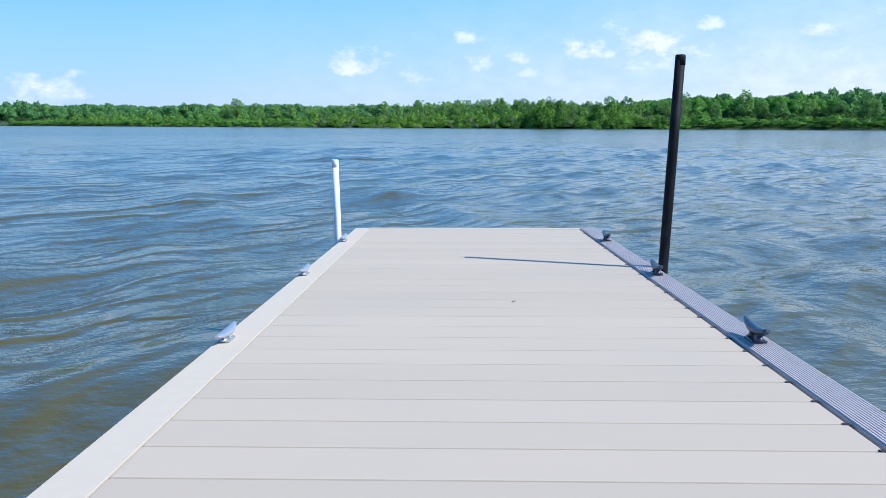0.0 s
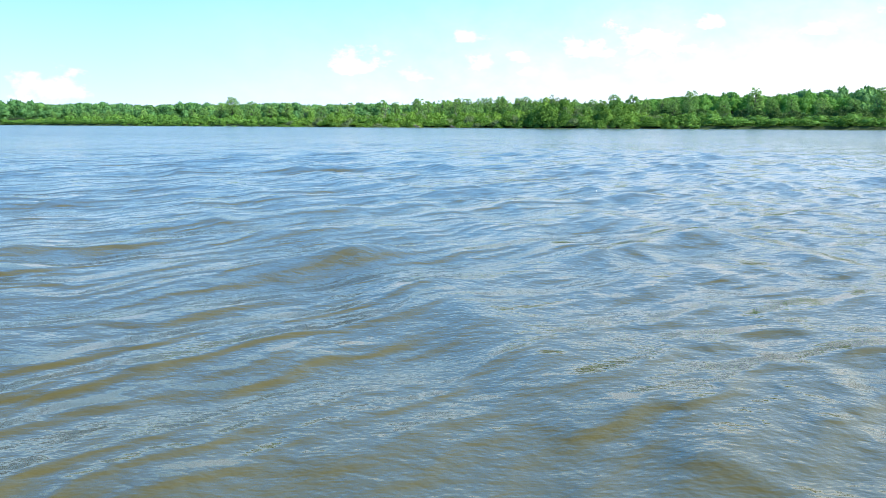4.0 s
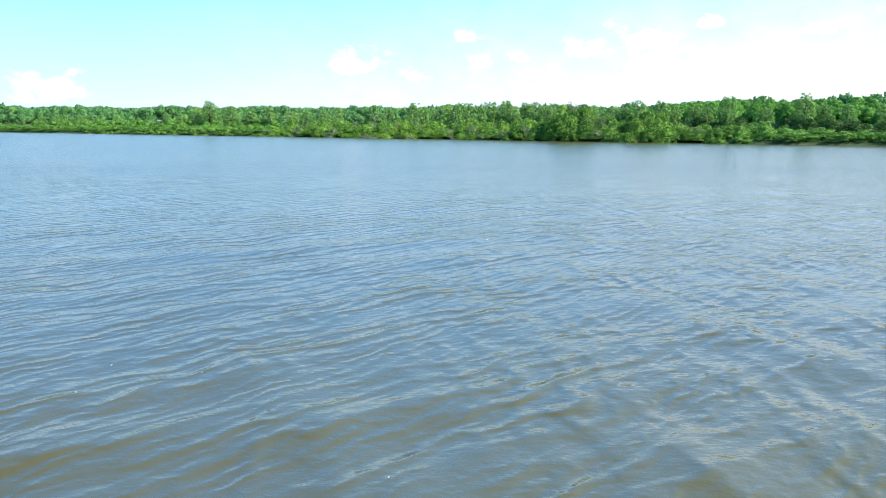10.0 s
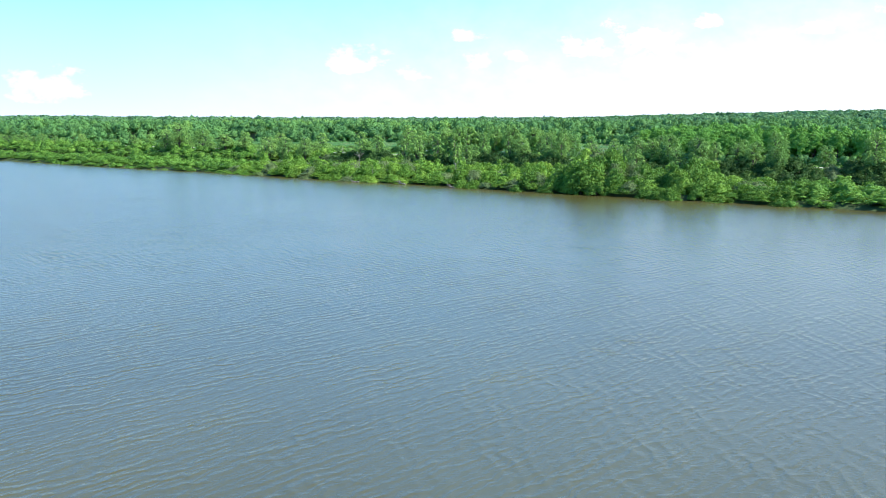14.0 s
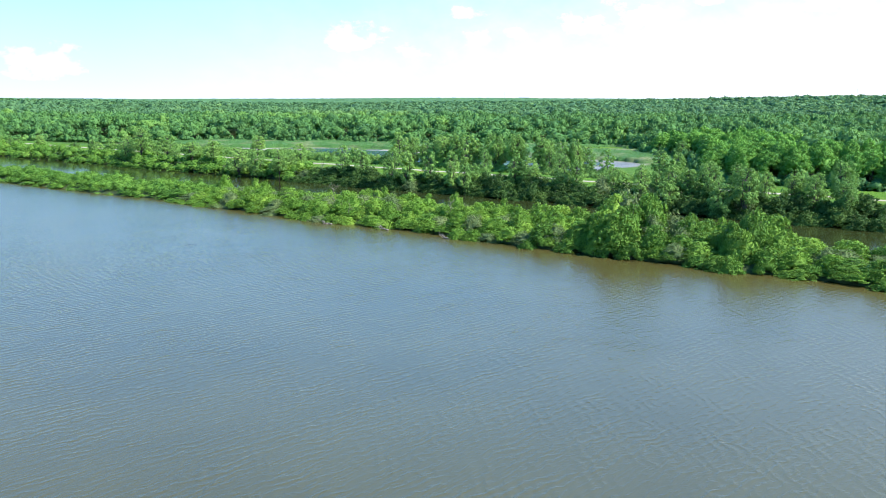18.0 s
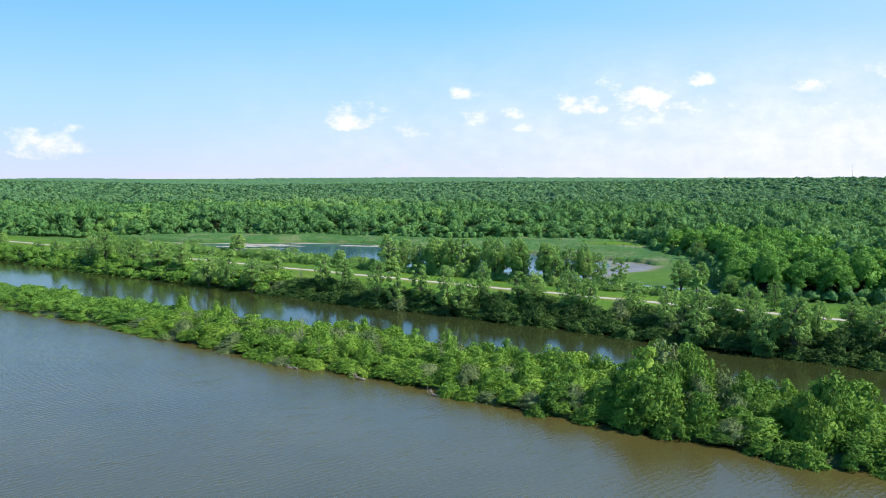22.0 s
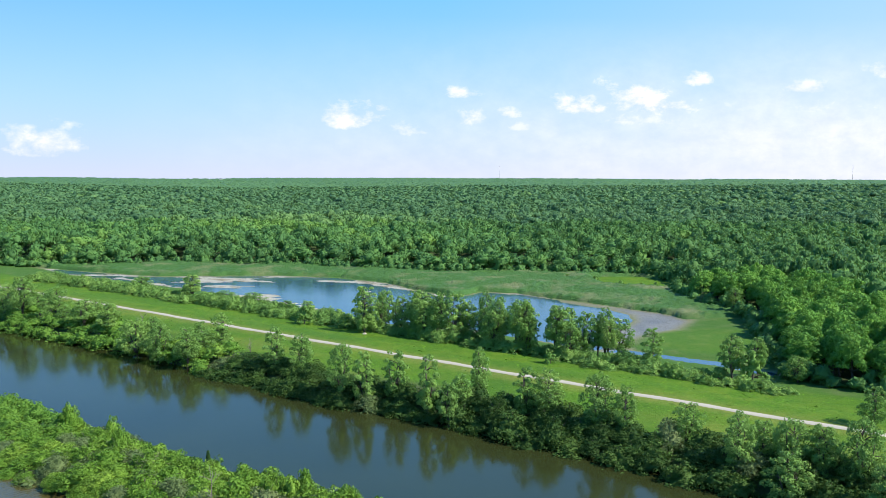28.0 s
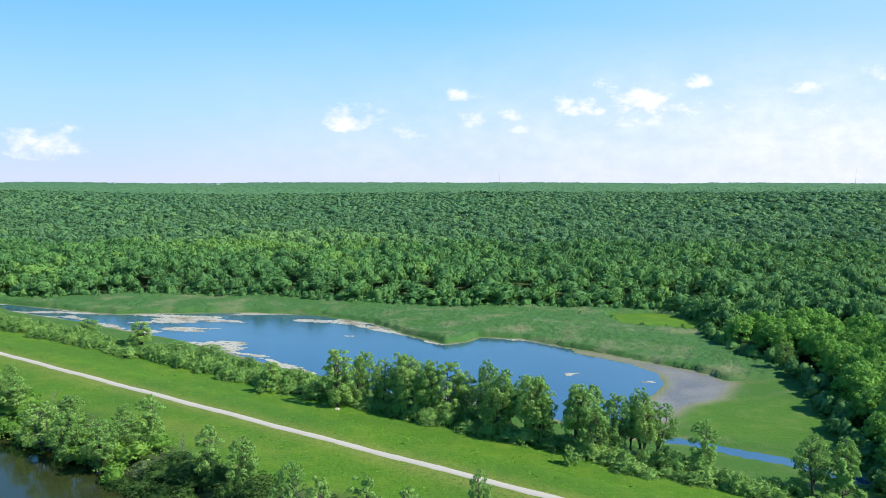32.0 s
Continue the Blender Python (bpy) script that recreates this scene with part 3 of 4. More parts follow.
def scrub_lobes(rng, height, width, count):
    """Many small lobes heaped into a low, flat-topped bush that runs into its neighbours."""
    out = []
    for i in range(count):
        rr = math.sqrt((i + 0.5) / count)
        a = i * 2.39996 + rng.uniform(-0.5, 0.5)
        r = width * rng.uniform(0.075, 0.145)
        z = height * (1.0 - 0.62 * rr ** 2) * rng.uniform(0.72, 1.0) - r
        out.append((0.45 * width * rr * math.cos(a), 0.45 * width * rr * math.sin(a), max(z, -0.2), r))
        if rr > 0.7:
            out.append((0.46 * width * math.cos(a + 0.3), 0.46 * width * math.sin(a + 0.3), max(z * 0.35, -0.3), r))
    return out


def bough_lobes(rng, height, width, base, count):
    """Leaders and clumps of an uneven, open crown: full in the middle, lopsided, with a loose top."""
    turn, thin = rng.uniform(0, 6.28), rng.uniform(0.25, 0.5)
    out = []
    for i in range(count):
        f = (i + 0.5) / count
        a = turn + i * 2.39996 + rng.uniform(-0.5, 0.5)
        reach = math.sin(math.pi * (0.16 + 0.76 * f)) ** 0.75 * (1 - thin * max(0.0, math.cos(a - turn)))
        ring = 0.43 * width * reach * rng.uniform(0.35, 1.0) ** 0.6
        r = width * rng.uniform(0.075, 0.15) * (1.1 - 0.35 * f)
        out.append((ring * math.cos(a), ring * math.sin(a), base + (height - base - r) * f + rng.uniform(-0.3, 0.2), r))
    leaders = [(x * 0.8, y * 0.8, z) for x, y, z, r in out[-12::4]]
    return leaders, out


def dome_lobes(rng, count, low):
    """Clumps of one broad round-topped crown, one high and about one wide, whose rim hangs down to low."""
    out = []
    for i in range(count):
        rr = math.sqrt((i + 0.5) / count)
        a = i * 2.39996 + rng.uniform(-0.4, 0.4)
        r = rng.uniform(0.09, 0.175)
        out.append((0.39 * rr * math.cos(a), 0.39 * rr * math.sin(a), low + (0.97 - low) * math.sqrt(1 - 0.95 * rr * rr) * rng.uniform(0.84, 1.06) - r, r))
    return out


def crown_mesh(rng, lobes, across, down, sprays, size, tilt=0.5, heart=0.9):
    """Corners, soft normals and triangles of a crown: a closed lobed heart, and leaf sprays over its outside."""
    lob = np.asarray(lobes)
    mid = np.array([0, 0, np.average(lob[:, 2], weights=lob[:, 3])])
    th = np.linspace(0, 2 * math.pi, across, endpoint=False)
    ph = np.linspace(0.0, 0.80 * math.pi, down)
    d = np.stack([np.outer(np.sin(ph), np.cos(th)), np.outer(np.sin(ph), np.sin(th)), np.outer(np.cos(ph), np.ones(across))], -1).reshape(-1, 3)
    rel = lob[:, :3] - mid
    along = d @ rel.T
    inner = along ** 2 - (rel ** 2).sum(1) + lob[:, 3] ** 2
    reach = np.where(inner > 0, along + np.sqrt(np.maximum(inner, 0)), 0).max(1)
    reach = np.maximum(reach, 0.35 * reach.max()) * heart * rng.uniform(0.80, 1.10, len(reach))
    reach[:across] = reach[:across].mean()
    hv = mid + d * reach[:, None]
    i = (np.arange(down - 1)[:, None] * across + np.arange(across)).ravel()
    j = (np.arange(down - 1)[:, None] * across + (np.arange(across) + 1) % across).ravel()
    hf = np.concatenate([np.stack([i, i + across, j], -1), np.stack([j, i + across, j + across], -1)])
    fn = np.cross(hv[hf[:, 1]] - hv[hf[:, 0]], hv[hf[:, 2]] - hv[hf[:, 0]])
    hn = np.zeros_like(hv)
    for c in range(3):
        np.add.at(hn, hf[:, c], fn)
    hn[:across] = (0, 0, 1)
    hn /= np.linalg.norm(hn, axis=1, keepdims=True) + 1e-9
    p, o = crown_points(rng, lobes, sprays)
    sv, sn = leaf_sprays(rng, p, o, size, tilt)
    return np.concatenate([hv, sv]), np.concatenate([hn, sn]), np.concatenate([hf, len(hv) + np.arange(len(sv)).reshape(-1, 3)])


def thing(name, label, category, group):
    return tagged(new(name), label, category, group)


def make_tree(seed, height, width, base, lobes, leaves, size, material, name, label, category, group, stems=1, slim=False, heart=0.3):
    rng = np.random.default_rng(seed)
    if slim and stems == 1 and heart > 0.5:
        leaders, lob = [], [(x * width, y * width, z * height, r * 0.8 * width) for x, y, z, r in dome_lobes(rng, lobes, base / height)]
    else:
        leaders, lob = bough_lobes(rng, height, width, base, lobes) if slim and stems == 1 else ([], scrub_lobes(rng, height, width, lobes))
    root = thing(name, label, category, group)
    bm = bmesh.new()
    for j in range(stems):
        lean = rng.normal(0, 0.05 if stems == 1 else 0.16, 2)
        r0 = height * (0.020 if stems == 1 else 0.011)
        pts = [(lean[0] * z + 0.12 * math.sin(z * 0.9 + j), lean[1] * z + 0.1 * math.cos(z * 0.7 + j), z) for z in np.linspace(-0.5, height * 0.82, 7)]
        tube(bm, pts, [r0 * (1.25 - 1.05 * i / 6) for i in range(7)], 7 if stems == 1 else 5)
        for x, y, z, r in lob[:: 2 if stems == 1 else 14]:
            f = max(0.15, (z - r * 1.2) / height)
            a = Vector((lean[0] * f * height, lean[1] * f * height, f * height))
            b = Vector((x, y, z))
            tube(bm, [a, a.lerp(b, 0.5) + Vector((0, 0, 0.25)), b], [r0 * 0.45, r0 * 0.3, r0 * 0.1], 4)
    for x, y, z in leaders:
        tube(bm, [(0, 0, height * 0.12), (x * 0.45, y * 0.45, z * 0.4), (x * 0.9, y * 0.9, z * 0.7), (x, y, z * 0.93)],
             [height * 0.014, height * 0.011, height * 0.007, height * 0.002], 6)
    part("trunk" if stems == 1 else "stems", bm, BARK, root)
    v, soft, f = crown_mesh(rng, lob, 16, 10, leaves, size, 0.6, heart if slim else 0.72)
    crown = new("crown", mesh_of("crown", v, f, material, True, soft))
    crown.parent = root
    return root


def place(ob, x, y, scale_xy, scale_z, turn, z=None):
    z = float(ground_height(np.array([x]), np.array([y]))[0]) - 0.1 if z is None else z
    return copy_thing(ob, Matrix.LocRotScale((x, y, z), Euler((0, 0, turn)), (scale_xy, scale_xy, scale_z)))


def put_first(ob, x, y, scale_xy, scale_z, turn):
    z = float(ground_height(np.array([x]), np.array([y]))[0]) - 0.1
    ob.matrix_basis = Matrix.LocRotScale((x, y, z), Euler((0, 0, turn)), (scale_xy, scale_xy, scale_z))


rnd = random.Random(11)


class Kind:
    """Several builds of one kind of plant; the first use of each build is the build itself."""

    def __init__(self, builds):
        self.builds, self.used = builds, set()

    def at(self, x, y, wide, high, which=None):
        ob = self.builds[rnd.randrange(len(self.builds)) if which is None else which % len(self.builds)]
        turn = rnd.uniform(0, 6.28)
        if ob not in self.used:
            self.used.add(ob)
            put_first(ob, x, y, wide, high, turn)
        else:
            c = place(ob, x, y, 1, 1, turn)
            c.matrix_basis = Matrix.LocRotScale(c.matrix_basis.translation, Euler((0, 0, turn)), (wide, wide, high))


TREES = Kind([make_tree(20 + i, 10.0, 6.4 + 0.6 * (i % 3), 1.2 + 0.7 * (i % 4), 38 + 3 * i, 4300, 0.235, LEAF_TREE, "tree",
                        "leafy green deciduous tree on the canal bank", "tree", "trees along the banks", 1, True, 0.24) for i in range(8)])
WOOD_TREES = Kind([make_tree(80 + i, 10.0, 8.0, 2.6, 46, 3600, 0.31, LEAF_WOOD, "tree", "broad leafy tree crowding the edge of the woods",
                             "tree", "trees at the edge of the woods", 1, True, 0.8) for i in range(6)])
SHRUBS = Kind([make_tree(40 + i, 4.0, 4.6, -0.4, 46, 2500, 0.20, LEAF_SHRUB, "shrub", "dense bright green shrub on the wooded strip",
                         "shrub", "shrubs on the wooded strip", 3) for i in range(10)])
VINES = Kind([make_tree(45 + i, 4.0, 4.6, -0.4, 46, 2500, 0.21, LEAF_VINE, "shrub", "deep green shrub overgrown with vines on the wooded strip",
                        "shrub", "shrubs on the wooded strip", 3) for i in range(4)])
BUSHES = Kind([make_tree(50 + i, 5.0, 6.0, -0.6, 36, 1800, 0.28, LEAF_BUSH_SHADED, "bush", "green bush overhanging the canal bank, shade put into its leaf colour",
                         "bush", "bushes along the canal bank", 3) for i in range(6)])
WILLOWS = Kind([make_tree(60 + i, 4.0, 4.6, 0.0, 40, 2000, 0.17, LEAF_GREY, "willow_shrub", "pale grey-green willow shrub at the water's edge",
                          "shrub", "willows along the water", 4) for i in range(3)])


POND_BUSHES = Kind([make_tree(70 + i, 5.0, 6.0, -0.6, 36, 1400, 0.31, LEAF_TREE, "bush", "rounded green bush beside the pond and its stream",
                              "bush", "bushes by the pond", 4) for i in range(3)])


def stand_tone(x, y):
    """Stands of lighter and darker kinds of tree, from deep to fresh green."""
    u, v = x + 30 * np.sin(y * 0.017), y + 24 * np.sin(x * 0.021)
    return (0.16 * np.sin(u * 0.029) * np.sin(v * 0.018 + 1) + 0.12 * np.sin(u * 0.061 + 2) * np.sin(v * 0.047) + 0.10 * np.sin(u * 0.009 + v * 0.006)
            + 0.5 * np.exp(-((x + 70) / 80) ** 2 - ((y - 555) / 62) ** 2) - 0.3 * np.exp(-((x - 250) / 60) ** 2 - ((y - 640) / 50) ** 2))


def scatter_crowns(name, label, spots, high, wide, mesh, size, material, seed, low=0.5, category="woodland", heart=0.93):
    """Many crowns in one mesh: where nobody could count them. mesh: the heart's corners across and down, and the sprays."""
    rng = np.random.default_rng(seed)
    shapes = [crown_mesh(rng, dome_lobes(rng, 19, low), *mesh, size, 0.55, heart) for i in range(9)]
    n, each = len(spots), len(shapes[0][0])
    z = ground_height(spots[:, 0], spots[:, 1]) - 0.4
    turn, which = rng.uniform(0, 6.28, n), rng.integers(0, 9, n)
    tone = np.clip(rng.normal(0.33, 0.22, n) + 1.5 * stand_tone(spots[:, 0], spots[:, 1]), 0, 1)
    verts, soft = np.empty((n, each, 3), np.float32), np.empty((n, each, 3), np.float32)
    faces = np.empty((n, len(shapes[0][2]), 3), np.int32)
    for j in range(9):
        sel = which == j
        c, s = np.cos(turn[sel])[:, None], np.sin(turn[sel])[:, None]
        v, nv, f = shapes[j]
        verts[sel, :, 0] = (v[:, 0] * c - v[:, 1] * s) * wide[sel][:, None] + spots[sel, 0][:, None]
        verts[sel, :, 1] = (v[:, 0] * s + v[:, 1] * c) * wide[sel][:, None] + spots[sel, 1][:, None]
        verts[sel, :, 2] = v[:, 2] * high[sel][:, None] + z[sel][:, None]
        soft[sel, :, 0], soft[sel, :, 1], soft[sel, :, 2] = nv[:, 0] * c - nv[:, 1] * s, nv[:, 0] * s + nv[:, 1] * c, nv[:, 2]
        faces[sel] = f + (np.flatnonzero(sel) * each)[:, None, None]
    me = mesh_of(name, verts.reshape(-1, 3), faces.reshape(-1, 3), material, True, soft.reshape(-1, 3))
    att = me.attributes.new("tone", "FLOAT", "POINT")
    att.data.foreach_set("value", np.repeat(tone, each).astype(np.float32))
    tagged(new(name, me), label, category, kind="stuff")


def strip_height(s):
    """How tall the scrub stands along the strip of land: low far along it, a tall thicket in one place."""
    return 2.75 + 1.0 * float(step(s, -150, -112)) - 0.8 * float(step(s, -44, -30)) + 3.9 * math.exp(-((s + 63) / 5) ** 2) + 2.2 * math.exp(-((s + 46) / 3) ** 2) + 0.4 * math.sin(s * 0.21)


# the wooded strip between lake and canal: single shrubs where it passes near, joined scrub farther off
rest = []
for s in np.arange(-350, 120, 2.4):
    for row in range(6):
        n = 1.3 + 2.7 * row
        ss_ = s + rnd.uniform(-1.3, 1.3)
        nn = float(shore_line(np.array(ss_))) + n + rnd.uniform(-0.9, 0.9)
        x, y = from_sn(ss_, nn)
        edge = (0.5, 0.8, 0.95, 1.0, 1.08, 1.08)[row]
        h = strip_height(ss_) * edge * rnd.choice((0.74, 0.86, 0.95, 1.03, 1.16))
        w = rnd.uniform(3.6, 5.8) * (0.72 if row == 0 else 1.0) * (1.25 if h > 6 else 1.0)
        if -160 < s < -28:
            kind = WILLOWS if rnd.random() < (0.2 if s < -100 else 0.08) else VINES if s > -76 and rnd.random() < 0.8 else SHRUBS
            kind.at(x, y, w / 4.6, h / 4.0)
        elif -250 < s < -20 or row % 2:
            rest.append((x, y, h, w * (1.0 if -250 < s < -20 else 1.4)))
# a few taller ones stand out along the canal side
for s, n, h in ((-158, 12.6, 5.4), (-149, 13.4, 5.0), (-143, 10.5, 4.8), (-128, 13.0, 4.7), (-114, 13.6, 5.6), (-108, 14.2, 5.2), (-97, 12.5, 5.3), (-88, 13.8, 5.0)):
    x, y = from_sn(s, SHORE + n)
    SHRUBS.at(x, y, rnd.uniform(0.65, 0.85), h / 4.0)
rest = np.array(rest)
scatter_crowns("thicket", "bright green scrub crowding the strip of land", rest[:, :2], rest[:, 2], rest[:, 3], (9, 6, 460), 0.058, LEAF_SCRUB, 21, 0.05, "shrubs", 0.74)

# the canal bank: a hem of bushes coloured as shaded, single trees behind it
rest = []
for s in np.arange(-380, 120, 3.2):
    for n in (BANK + 1.5, BANK + 4.6, BANK + 7.6):
        if n > BANK + 7 and rnd.random() < 0.45:
            continue
        x, y = from_sn(s + rnd.uniform(-1.4, 1.4), n + rnd.uniform(-0.8, 1.4) + float(wobble(s, 3.0, 1.5)))
        h, w = rnd.uniform(2.2, 4.3) * (0.9 if -182 < s < -132 else 1.05), rnd.uniform(4.4, 6.2)
        if -175 < s < 18:
            if rnd.random() < 0.06:
                WILLOWS.at(x, y, w / 5.0, h / 4.0)
            else:
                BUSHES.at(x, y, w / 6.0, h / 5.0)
        else:
            rest.append((x, y, h, w))
rest = np.array(rest)
scatter_crowns("bank_thicket", "dark green scrub along the canal bank", rest[:, :2], rest[:, 2], rest[:, 3], (9, 6, 300), 0.07, LEAF_SCRUB, 22, 0.05, "shrubs", 0.74)

BANK_TREES = [(-38, 254, 7.7, 6.8), (11, 219, 8.2, 4.5), (17, 209, 7.4, 5.5), (20, 208, 7.3, 5.5), (26, 201, 8.5, 5.4),
              (29, 199, 7.3, 4.3), (36, 195, 6.0, 4.9), (40, 187, 7.3, 5.5), (43, 188, 5.8, 4.8), (-11, 222, 9.4, 5.1),
              (-7, 219, 9.3, 5.7), (-2, 219, 8.2, 5.7), (3, 214, 9.1, 5.7), (6, 209, 7.8, 4.6), (45, 185, 7.0, 5.5),
              (48, 183, 6.8, 5.5), (51, 180, 8.5, 5.4)]
BANK_TREES_FAR = [(-55, 255, 9.0, 8.1), (-49, 250, 8.9, 7.8), (-42, 245, 8.5, 6.2), (-93, 287, 10.7, 8.5), (-84, 284, 8.8, 8.2),
              (-74, 276, 7.0, 7.8), (-24, 236, 8.5, 6.3), (-19, 234, 7.4, 5.6), (-65, 267, 7.8, 6.6), (-99, 291, 8.9, 10.4),
              (55, 172, 10.1, 7.0), (64, 174, 6.6, 4.7), (51, 174, 8.2, 6.0), (43, 180, 6.9, 6.1)]
POND_TREES = [(-12, 278, 11.0, 10.4), (-5, 280, 7.4, 2.9), (1, 275, 9.7, 8.0), (8, 269, 10.7, 9.6), (14, 267, 7.8, 6.5),
              (21, 257, 12.4, 10.6), (28, 254, 10.4, 7.1), (33, 252, 9.6, 7.1), (37, 250, 8.5, 4.7), (44, 244, 7.9, 5.6),
              (56, 236, 8.2, 6.0), (61, 237, 7.5, 4.6), (-65, 328, 7.4, 8.4), (-87, 350, 4.2, 8.5), (-27, 293, 5.2, 5.4),
              (-55, 323, 3.6, 9.2), (-46, 318, 3.9, 9.0), (64, 203, 5.9, 4.9), (-35, 308, 3.3, 5.1), (18, 264, 7.7, 5.3)]
for x, y, h, w in BANK_TREES + BANK_TREES_FAR + POND_TREES:
    TREES.at(x, y, min(w, 8.0) / 7.2, min(h, 11.0) / 10.0)
for s in np.arange(-190, 20, 4.6):
    if not -182 < s < -132 and rnd.random() < 0.3:
        x, y = from_sn(s + rnd.uniform(-2, 2), BANK + rnd.uniform(3, 8))
        TREES.at(x, y, rnd.uniform(0.5, 0.75), rnd.uniform(0.5, 0.8))
for s in np.arange(-420, -175, 5.0):
    if rnd.random() < 0.6:
        x, y = from_sn(s + rnd.uniform(-2, 2), BANK + rnd.uniform(7, 15))
        TREES.at(x, y, rnd.uniform(0.6, 0.9), rnd.uniform(0.38, 0.62))
for s in np.arange(-52, 75, 3.6):
    if rnd.random() < 0.55:
        x, y = from_sn(s + rnd.uniform(-1.5, 1.5), BANK + rnd.uniform(4, 13))
        TREES.at(x, y, rnd.uniform(0.6, 0.95), rnd.uniform(0.6, 1.0))
# the taller row between meadow and pond
for s in np.arange(-180, -120, 2.3):
    x, y = from_sn(s + rnd.uniform(-1.5, 1.5), TRAIL + 21 + rnd.uniform(-2, 6))
    TREES.at(x, y, rnd.uniform(0.7, 0.95), rnd.uniform(0.72, 1.12))
# bushes under the row of trees by the pond
for s in np.arange(-330, -98, 2.1):
    for row in range(2 if s < -185 else 1):
        x, y = from_sn(s + rnd.uniform(-1, 1), TRAIL + 20 + 4.5 * row + rnd.uniform(-1.5, 3))
        POND_BUSHES.at(x, y, rnd.uniform(0.55, 0.9), rnd.uniform(0.4, 0.8))

# ---- woods: uncounted crowns ----
def woods(name, label, near, far, gap, widen, mesh, size, seed):
    rng = np.random.default_rng(seed)
    spots, d = [], near
    while d < far:
        apart = gap + widen * (d - near)
        xs = np.arange(-0.56 * d, 0.56 * d, apart)
        xs = xs + rng.uniform(-0.6, 0.6, len(xs)) * apart
        ys = -95 + d + rng.uniform(-0.6, 0.6, len(xs)) * apart
        spots.append(np.stack([xs, ys, np.full(len(xs), apart)], -1))
        d += apart * 0.92
    spots = np.concatenate(spots)
    depth = signed(spots[:, 0], spots[:, 1], WOOD_EDGE)
    single = (depth < 26) & (spots[:, 0] > 55) & (spots[:, 0] < 128) & (spots[:, 1] < 335)
    keep = ~single & (depth > 1.0) & (signed(spots[:, 0], spots[:, 1], CLEARING) < -2)
    spots, depth = spots[keep], depth[keep]
    n = len(spots)
    side = (spots[:, 0] > 60) & (spots[:, 1] < 400)
    high = (6.6 + 4.6 * np.clip(depth / 18, 0, 1)) * rng.choice((0.86, 0.94, 1.0, 1.05, 1.14), n) * rng.uniform(0.94, 1.06, n)
    wide = spots[:, 2] * rng.choice((1.1, 1.3, 1.5, 1.7, 2.0), n) * rng.uniform(0.92, 1.08, n)
    high = high * (1 + 0.14 * np.sin(spots[:, 0] * 0.11 + 2 * np.sin(spots[:, 1] * 0.05)) * np.sin(spots[:, 1] * 0.09))
    hem = depth < 13
    if near < 500:
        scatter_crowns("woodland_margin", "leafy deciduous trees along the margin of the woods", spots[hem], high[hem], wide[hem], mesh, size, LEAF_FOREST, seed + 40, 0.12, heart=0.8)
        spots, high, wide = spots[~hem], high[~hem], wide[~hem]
    scatter_crowns(name, label, spots, high, wide, mesh, size, LEAF_FOREST if near < 600 else LEAF_HAZED, seed, 0.62 if near < 500 else 0.74 if near < 880 else 0.84, heart=0.84)


woods("woodland", "dense green deciduous woodland beyond the pond", 215, 640, 5.4, 0.0008, (8, 5, 220), 0.085, 3)
woods("middle_woodland", "green deciduous woodland behind the pond woods", 640, 900, 6.2, 0.003, (7, 5, 56), 0.13, 6)
woods("far_woodland", "rolling green deciduous forest in the distance", 900, 1900, 8.2, 0.005, (6, 4, 7), 0.24, 4)


def far_canopy(near, far, rng):
    """The closed roof of the farthest forest: rows of bumpy crowns on a sheet that runs to the skyline."""
    rows, d = [], near
    while d < far:
        rows.append(d)
        d += 7.0 + 0.004 * (d - near)
    d = np.array(rows)[:, None]
    across = 430
    bearing = np.linspace(-0.56, 0.56, across)[None, :] + rng.uniform(-0.0011, 0.0011, (len(rows), across))
    x, y = d * bearing, d - 95 + rng.uniform(-3, 3, (len(rows), across))
    z = ground_height(x, y) + 8.0 + 4.6 * rng.random((len(rows), across)) ** 1.5 + 1.2 * np.sin(x * 0.05 + 3 * np.sin(y * 0.02)) * np.sin(y * 0.04)
    verts = np.stack([x, y, z], -1).reshape(-1, 3)
    i = (np.arange(len(rows) - 1)[:, None] * across + np.arange(across - 1)).ravel()
    me = mesh_of("farthest_woodland", verts, np.stack([i, i + 1, i + 1 + across, i + across], -1), LEAF_HAZED, False)
    att = me.attributes.new("tone", "FLOAT", "POINT")
    att.data.foreach_set("value", np.clip(0.22 + stand_tone(verts[:, 0], verts[:, 1]) + rng.normal(0, 0.12, len(verts)), 0, 1).astype(np.float32))
    tagged(new("farthest_woodland", me), "green forest reaching the horizon", "woodland", kind="stuff")


far_canopy(1880, 4700, np.random.default_rng(5))
# the nearest edge of the woods, tree by tree
gx, gy = np.meshgrid(np.arange(56, 128, 4.7), np.arange(180, 335, 4.7))
rng = np.random.default_rng(14)
gx, gy = (gx + rng.uniform(-1.7, 1.7, gx.shape)).ravel(), (gy + rng.uniform(-1.7, 1.7, gy.shape)).ravel()
deep_in = signed(gx, gy, WOOD_EDGE)
for x, y, d in zip(gx, gy, deep_in):
    if 2.2 < d < 27:
        WOOD_TREES.at(x, y, rnd.uniform(0.85, 1.2), (0.86 + 0.2 * min(1, d / 14)) * rnd.uniform(0.85, 1.15))
WILLOWS.at(76.5, 319, 0.45, 1.1)
TREES.at(80.5, 305.5, 0.8, 0.68)
TREES.at(66.5, 233.5, 0.7, 0.5)
for s in np.arange(-122, -84, 1.9):
    x, y = from_sn(s, TRAIL + 17.5 + rnd.uniform(-1, 2.5))
    POND_BUSHES.at(x, y, rnd.uniform(0.4, 0.65), rnd.uniform(0.3, 0.6))
